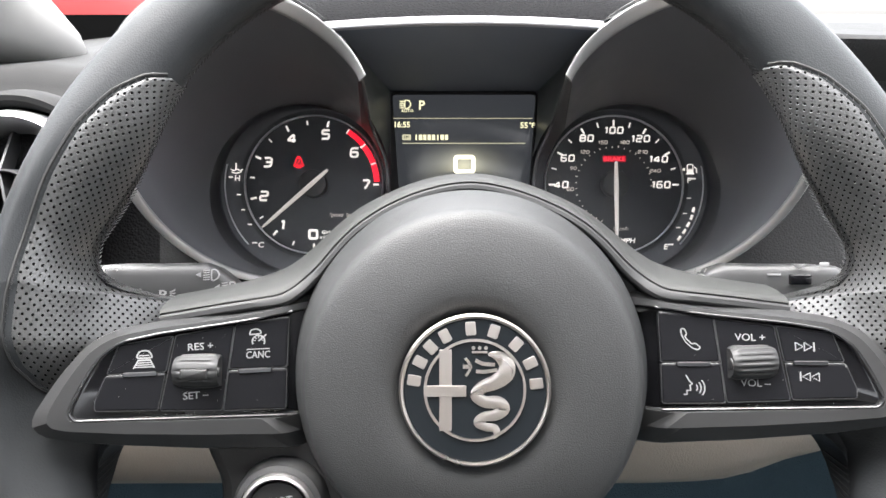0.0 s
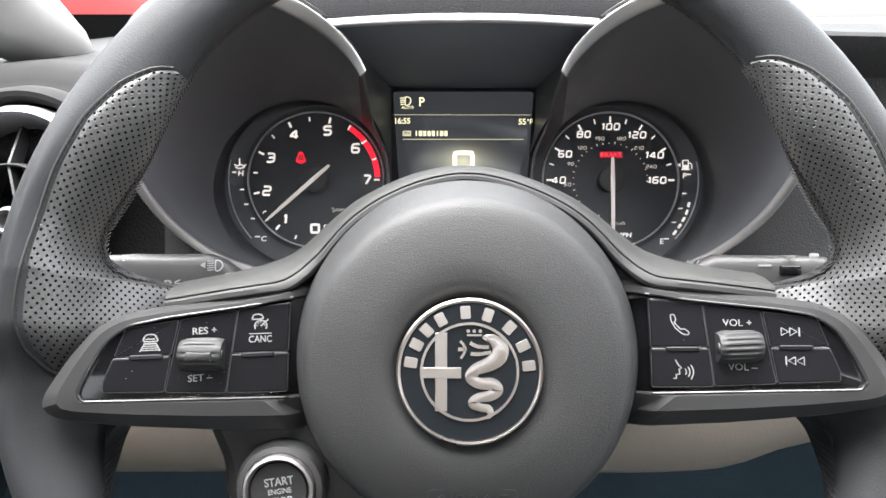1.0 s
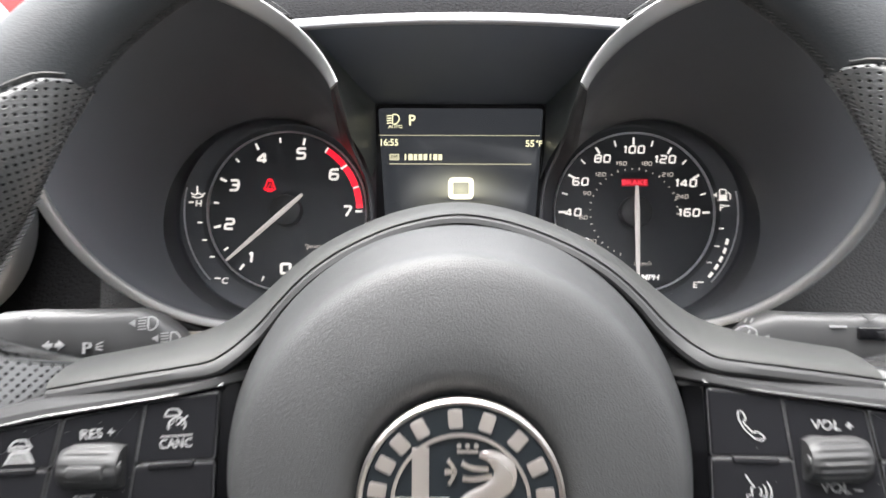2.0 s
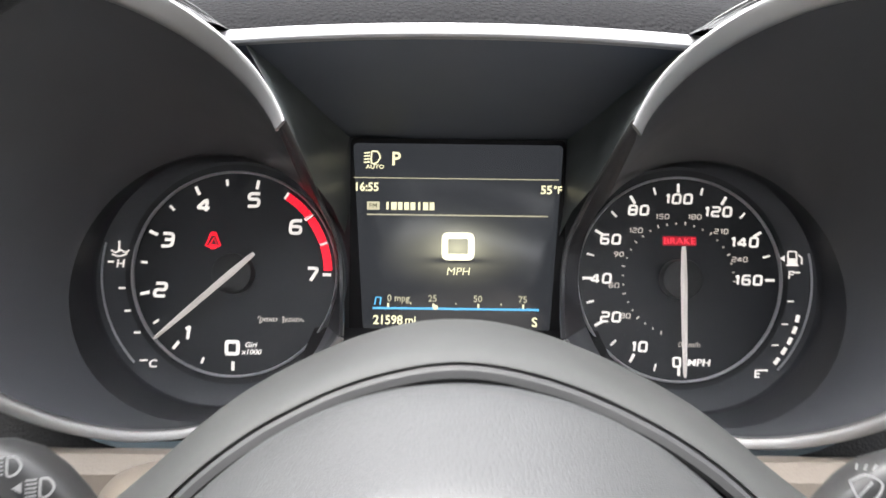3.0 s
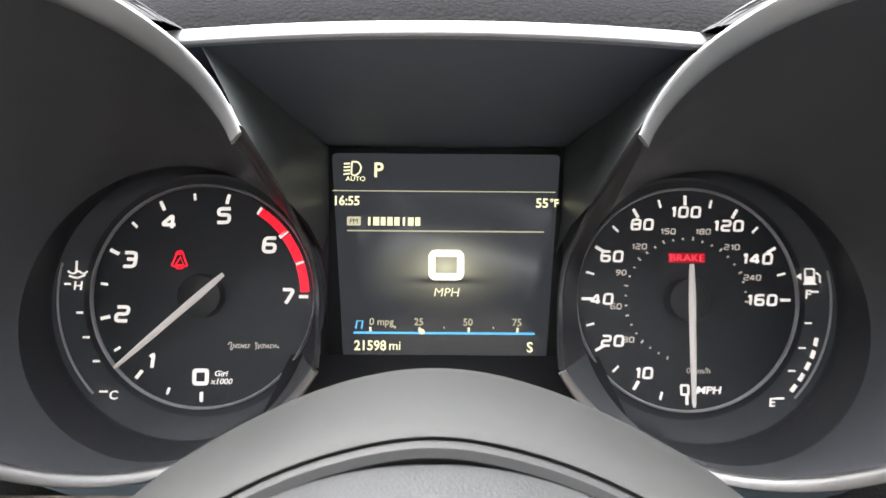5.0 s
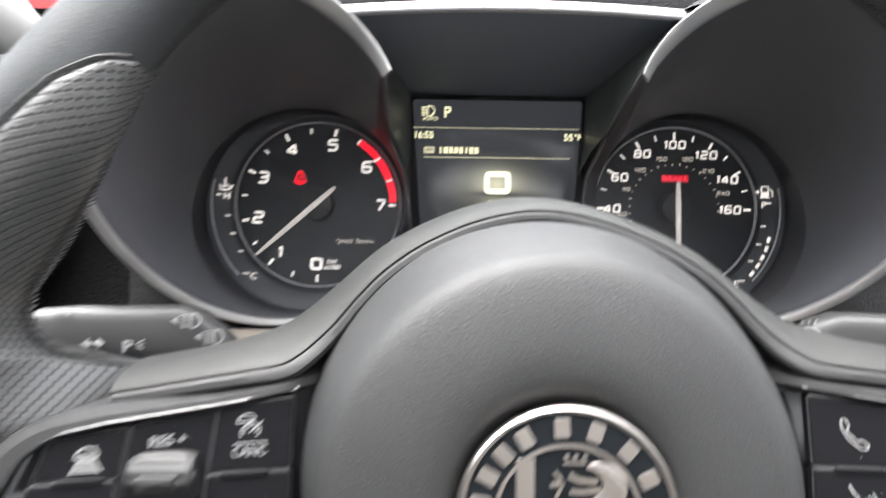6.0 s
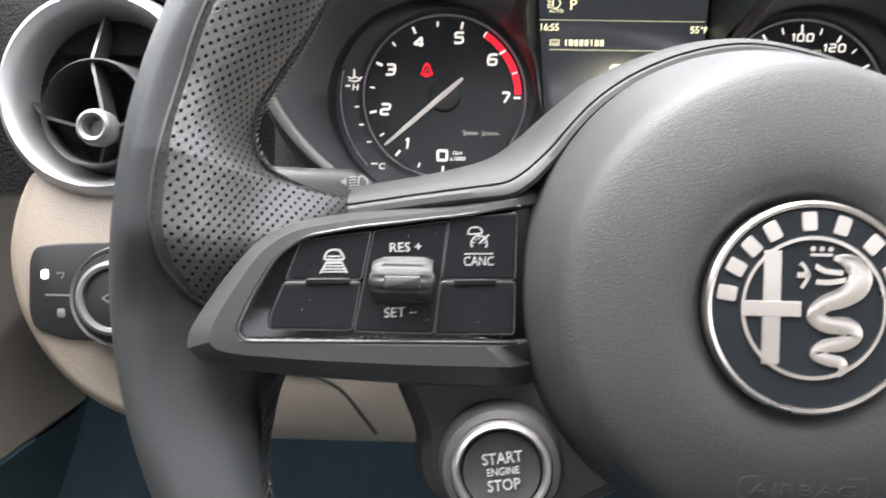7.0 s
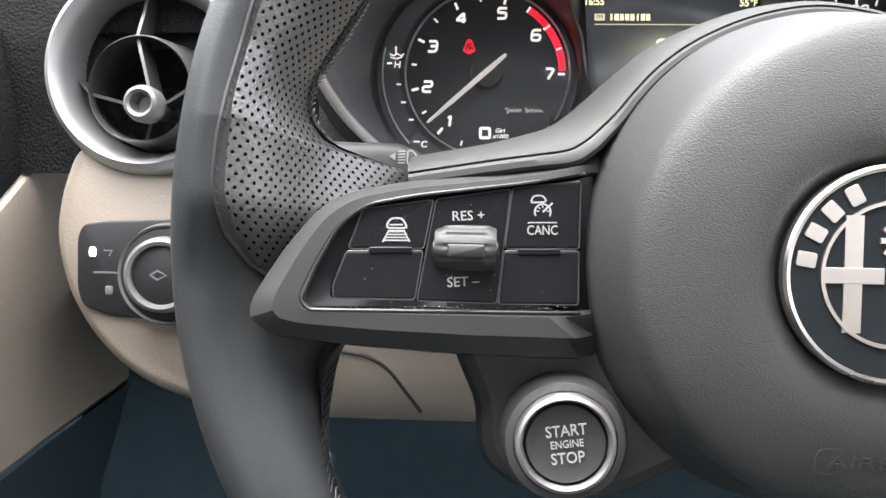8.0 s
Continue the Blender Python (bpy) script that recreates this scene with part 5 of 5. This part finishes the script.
for pts, w in (([(0.4, 7.6), (4.0, 7.4), (9.0, 8.2)], 1.5), ([(0.2, 12.0), (3.2, 10.6), (8.0, 10.2)], 1.5), ([(-3.9, 12.8), (-2.4, 11.0), (-2.0, 8.6), (-3.6, 5.6)], 1.1), ([(-4.8, 9.4), (-1.2, 9.4)], 1.6)):
    part("emblem_wave", stroke(curve2([(AX + x, HZ + z) for x, z in pts], 4), w, EY - 0.15, 0.8), M_EMBLEM, emblem)
part("emblem_crown", stroke([(AX - 1.2, HZ + 15.2), (AX + 5.0, HZ + 15.2)], 0.8, EY - 0.1), M_EMBLEM, emblem)
for x in (-0.6, 1.9, 4.4):
    part("emblem_crown", disc(None, AX + x, HZ + 16.9, 0.75, EY - 0.12, 12), M_EMBLEM, emblem)

# airbag mark
hubmark = lambda x, z: on_hub(x, z) - 0.15
part("airbag_mark", lettering("AIRBAG", 3.6, AX + 1.5, HZ - 54, hubmark, 1.75, 0, -0.02, 0, 0.3), M_EMBOSS, wheel, "embossed word AIRBAG")
fr = rounded(box2(AX + 1.5, HZ - 54, 38, 8.0), 3, 4)
part("airbag_mark", stroke(fr + fr[:1], 0.4, hubmark), M_EMBOSS, wheel)

# start button on its pod
BX, BZ = -89.2, -170.0
pod = rounded([(-66, -130), (-129, -132), (-126.4, -144.4), (-118.6, -161.8), (-118.6, -173), (-116, -182), (-106, -190), (-92, -194.5), (-70, -193), (-40, -178), (-40, -130)], 5, 5)
part("lower_spoke", plate(pod, -251, 40, 6), M_SPOKE, wheel, "satin black lower spoke", sharp=22)
part("button_pod", lathe([(21.5, -246), (21, -258), (19.5, -262), (17, -263), (16.6, -258)], BX, BZ, 56), M_SATIN, wheel)
button = part("start_button", lathe([(0.01, -263.4), (11.0, -263.6), (12.6, -264.4), (13.2, -263.2), (13.3, -256)], BX, BZ, 56), M_SPOKE, wheel, "round black start button")
part("button_ring", lathe([(13.6, -258), (13.8, -264.4), (14.8, -266.2), (15.9, -265.6), (16.8, -262), (17, -256)], BX, BZ, 56), M_BUTTON_RING, button, "bright ring")
for text, h, z in (("START", 3.6, BZ + 4.3), ("ENGINE", 2.4, BZ - 0.1), ("STOP", 3.6, BZ - 4.6)):
    part("symbol", lettering(text, h, BX + (z - BZ) * -0.09 + 0.4, z, -264.0, 0.88, 0, 0.012, 8.0), M_PRINT, button)


# ---- air vent, lamp switch, door ----
vent = thing("air_vent", "round air vent with a silver ring", "air vent", (-307, -60, -80))
VX, VY, VZ = -308.0, -88.0, -17.0
part("vent_ring", lathe([(45, VY + 22), (46, VY + 8), (48.5, VY - 1), (50.5, VY - 6), (53, VY - 8.5), (56.5, VY - 5.5), (59, VY + 1), (60, VY + 14)], VX, VZ, 80), M_SILVER, vent, "satin silver ring")
part("vent_housing", lathe([(61.5, VY + 10), (62.2, VY + 1), (64.5, VY - 2.5), (68, VY - 3), (72, VY + 2), (75.5, VY + 14), (77, VY + 40), (77, VY + 70)], VX, VZ, 80, 15, 116), M_DASH_TOP, vent, "grey hood over the ring")
part("vent_tube", lathe([(47.5, VY + 4), (46.5, VY + 10), (43, VY + 34), (38, VY + 70), (0.01, VY + 70)], VX, VZ, 64), M_PLATE, vent)
KX, KZ = -297.6, -40.0
part("vent_ring_inner", lathe([(30, VY + 34), (27.6, VY - 10), (28.6, VY - 12.4), (30, VY - 10), (34, VY + 36)], -307.0, -29.5, 48), M_VENT, vent, "black inner ring")
hubp = Vector((KX, -104, KZ))
for d in (5, 95, 185, 275):
    p = Vector((math.cos(radians(d)), 0, math.sin(radians(d))))
    o1, o2 = Vector((-307, VY - 8, -29.5)) + p * 29, Vector((VX, VY + 12, VZ)) + p * 46
    line = [tuple(hubp + p * 5), tuple(hubp.lerp(o1, 0.5) + p * 3), tuple(o1), tuple(o2)]
    rings = []
    for q in line:
        s = Vector((-p.z, 0, p.x)) * 0.9
        rings.append([tuple(Vector(q) + s + Vector((0, -1.5, 0))), tuple(Vector(q) - s + Vector((0, -1.5, 0))), tuple(Vector(q) - s + Vector((0, 14, 0))), tuple(Vector(q) + s + Vector((0, 14, 0)))])
    part("vane", loft(rings, True, True), M_VENT, vent)
part("vent_knob", lathe([(0.01, -112), (4.0, -112.5), (4.8, -117), (5.6, -119.8), (7.2, -121), (8.9, -119.8), (9.9, -116), (9.6, -109), (7, -104), (5, -80)], KX, KZ, 40), M_KNOB, vent, "dull silver vent knob")

panel = thing("lamp_switch", "black lamp switch panel with a rotary knob and lit dot", "light switch", (-320, -60, -160))
part("plate", plate(rounded([(-347, -112), (-344, -104), (-330, -102), (-262, -99), (-262, -158), (-326, -156), (-344, -150), (-347, -140)], 4), -91, 10, 1.2), M_PLATE, panel)
SWX, SWZ = -293.0, -131.0
part("knob", lathe([(0.01, -103), (15.5, -103), (17, -102), (19, -99), (25, -98), (26, -92)], SWX, SWZ, 56), M_PLATE, panel, "black rotary knob")
part("knob_ring", lathe([(25.6, -92), (26, -96), (27.4, -96.8), (28.8, -92)], SWX, SWZ, 56), M_DULL_RING, panel)
part("knob_ring", lathe([(16.0, -102), (16.6, -104.8), (18.4, -105.4), (20.4, -104.2), (21.2, -99)], SWX, SWZ, 56), M_DULL_RING, panel)
part("symbol", stroke([(SWX - 6, SWZ), (SWX - 2, SWZ + 2.5), (SWX + 3, SWZ), (SWX - 2, SWZ - 2.5), (SWX - 6, SWZ)], 1.0, -103.4), M_FAINT, panel)
part("light_dot", plate(rounded(box2(-337.5, -119.5, 3.8, 5.4), 1.8), -91.8, 1, 0.3), M_LED, panel, "white lit dot")
part("symbol", stroke([(-337, -131), (-322, -131)], 1.1, -91.4), M_FAINT, panel)
part("symbol", plate(rounded(box2(-328, -141, 4.4, 5), 1.4), -91.4, 0.4, 0.1), M_FAINT, panel)
part("symbol", stroke([(-331, -118.6), (-326.4, -118.6), (-328, -121.6)], 1.0, -91.4), M_FAINT, panel)

door = thing("door_panel", "beige door panel beside the dashboard", "door", (-470, -300, -300))
ys = (70, 20, -40, -100, -200, -400, -900)
rows = []
for yy in ys:
    top = -101 + (yy + 91) * (0.86 if yy > -91 else R18)
    low = -255 + (yy + 91) * (0.14 if yy > -91 else R18)
    rows.append([(-402, yy, top), (-394, yy, top - 4), (-391, yy, top - 14), (-390, yy, (top + low) / 2), (-393, yy, low + 8), (-400, yy, low), (-416, yy, low - 2)])
part("door_skin", loft(rows, False, False), M_BEIGE, door, "beige padded skin")
rows = []
for yy in (140,) + ys:
    top = -101 + (yy + 91) * (0.86 if yy > -91 else R18)
    rows.append([(-440, yy, 20 + (yy + 100) * R18), (-424, yy, 16 + (yy + 100) * R18), (-408, yy, 0 + (yy + 100) * R18), (-397, yy, top)])
# black trim, further darkened for shade by the dashboard's darker copy
part("door_top", loft(rows, False, False), M_DASH_SHADED, door, "black upper door trim")
rows = []
for yy in ys:
    low = -255 + (yy + 91) * (0.14 if yy > -91 else R18)
    rows.append([(-391.6, yy, low + 4), (-394, yy, low - 4), (-400, yy, low - 60), (-405, yy, low - 400)])
part("door_pocket", loft(rows, False, False), M_POCKET, door, "dark lower door trim")

pillar = thing("windscreen_pillar", "pale grey trimmed windscreen pillar", "pillar", (-420, 200, 150))
rings = []
for x, yy, z, r in ((-394, 112, 116, 12), (-393, 110, 120, 28), (-393, 106, 127, 40), (-394, 103, 137, 46), (-396, 100, 150, 49), (-403, 96, 165, 51), (-424, 88, 190, 53), (-470, 66, 245, 55), (-545, 0, 345, 58)):
    rings.append([(x + r * math.cos(a) * (1 if math.cos(a) > 0 else 1.7), yy + r * 0.8 * math.sin(a), z - 0.3 * r * math.cos(a)) for a in (2 * math.pi * i / 28 for i in range(28))])
part("pillar_trim", loft(rings, True, True), M_PILLAR, pillar)

# ---- outside ----
red_car = new("red_car")
red_car.matrix_basis = pose(-3.65, 4.6, 0, 0, 0, 90)
tagged(red_car, "red parked car beyond the windscreen", "car")


def car_part(name, bm, m, label=""):
    me = bpy.data.meshes.new(name)
    bmesh.ops.recalc_face_normals(bm, faces=bm.faces)
    bm.to_mesh(me)
    bm.free()
    for p in me.polygons:
        p.use_smooth = True
    me.set_sharp_from_angle(angle=radians(40))
    me.materials.append(m)
    ob = new(name, me)
    ob.parent = red_car
    return tagged(ob, label)


M_CAR = mat("red_car_paint", (0.19, 0.024, 0.024), 0.6, vary=0.03, spec=0.2)
rings = []
for y, w, z0, z1 in ((-2.2, 0.7, 0.35, 1.25), (-2.0, 0.85, 0.25, 1.45), (-1.2, 0.9, 0.22, 1.52), (0, 0.92, 0.22, 1.5), (1.4, 0.9, 0.22, 1.3), (2.1, 0.82, 0.25, 1.0), (2.3, 0.65, 0.35, 0.8)):
    rings.append([(w * math.copysign(abs(math.cos(a)) ** 0.5, math.cos(a)), y, (z0 + z1) / 2 + (z1 - z0) / 2 * math.copysign(abs(math.sin(a)) ** 0.5, math.sin(a))) for a in (2 * math.pi * i / 32 for i in range(32))])
car_part("body", loft(rings, True, True), M_CAR)
rings = []
for y, w, z in ((-1.6, 0.72, 1.45), (-0.9, 0.66, 1.85), (0.3, 0.64, 1.9), (1.1, 0.74, 1.4)):
    rings.append([(-w, y, 1.15), (-w * 0.9, y, z), (w * 0.9, y, z), (w, y, 1.15)])
car_part("cabin", loft(rings, True, True), M_GLOSS, "dark glazed cabin")
for x in (-0.85, 0.85):
    for y in (-1.35, 1.35):
        bm = bmesh.new()
        bmesh.ops.create_cone(bm, cap_ends=True, segments=28, radius1=0.32, radius2=0.32, depth=0.22, matrix=Matrix.Translation((x, y, 0.32)) @ Matrix.Rotation(radians(90), 4, "Y"))
        car_part("wheel", bm, M_RUBBER, "black tyre")
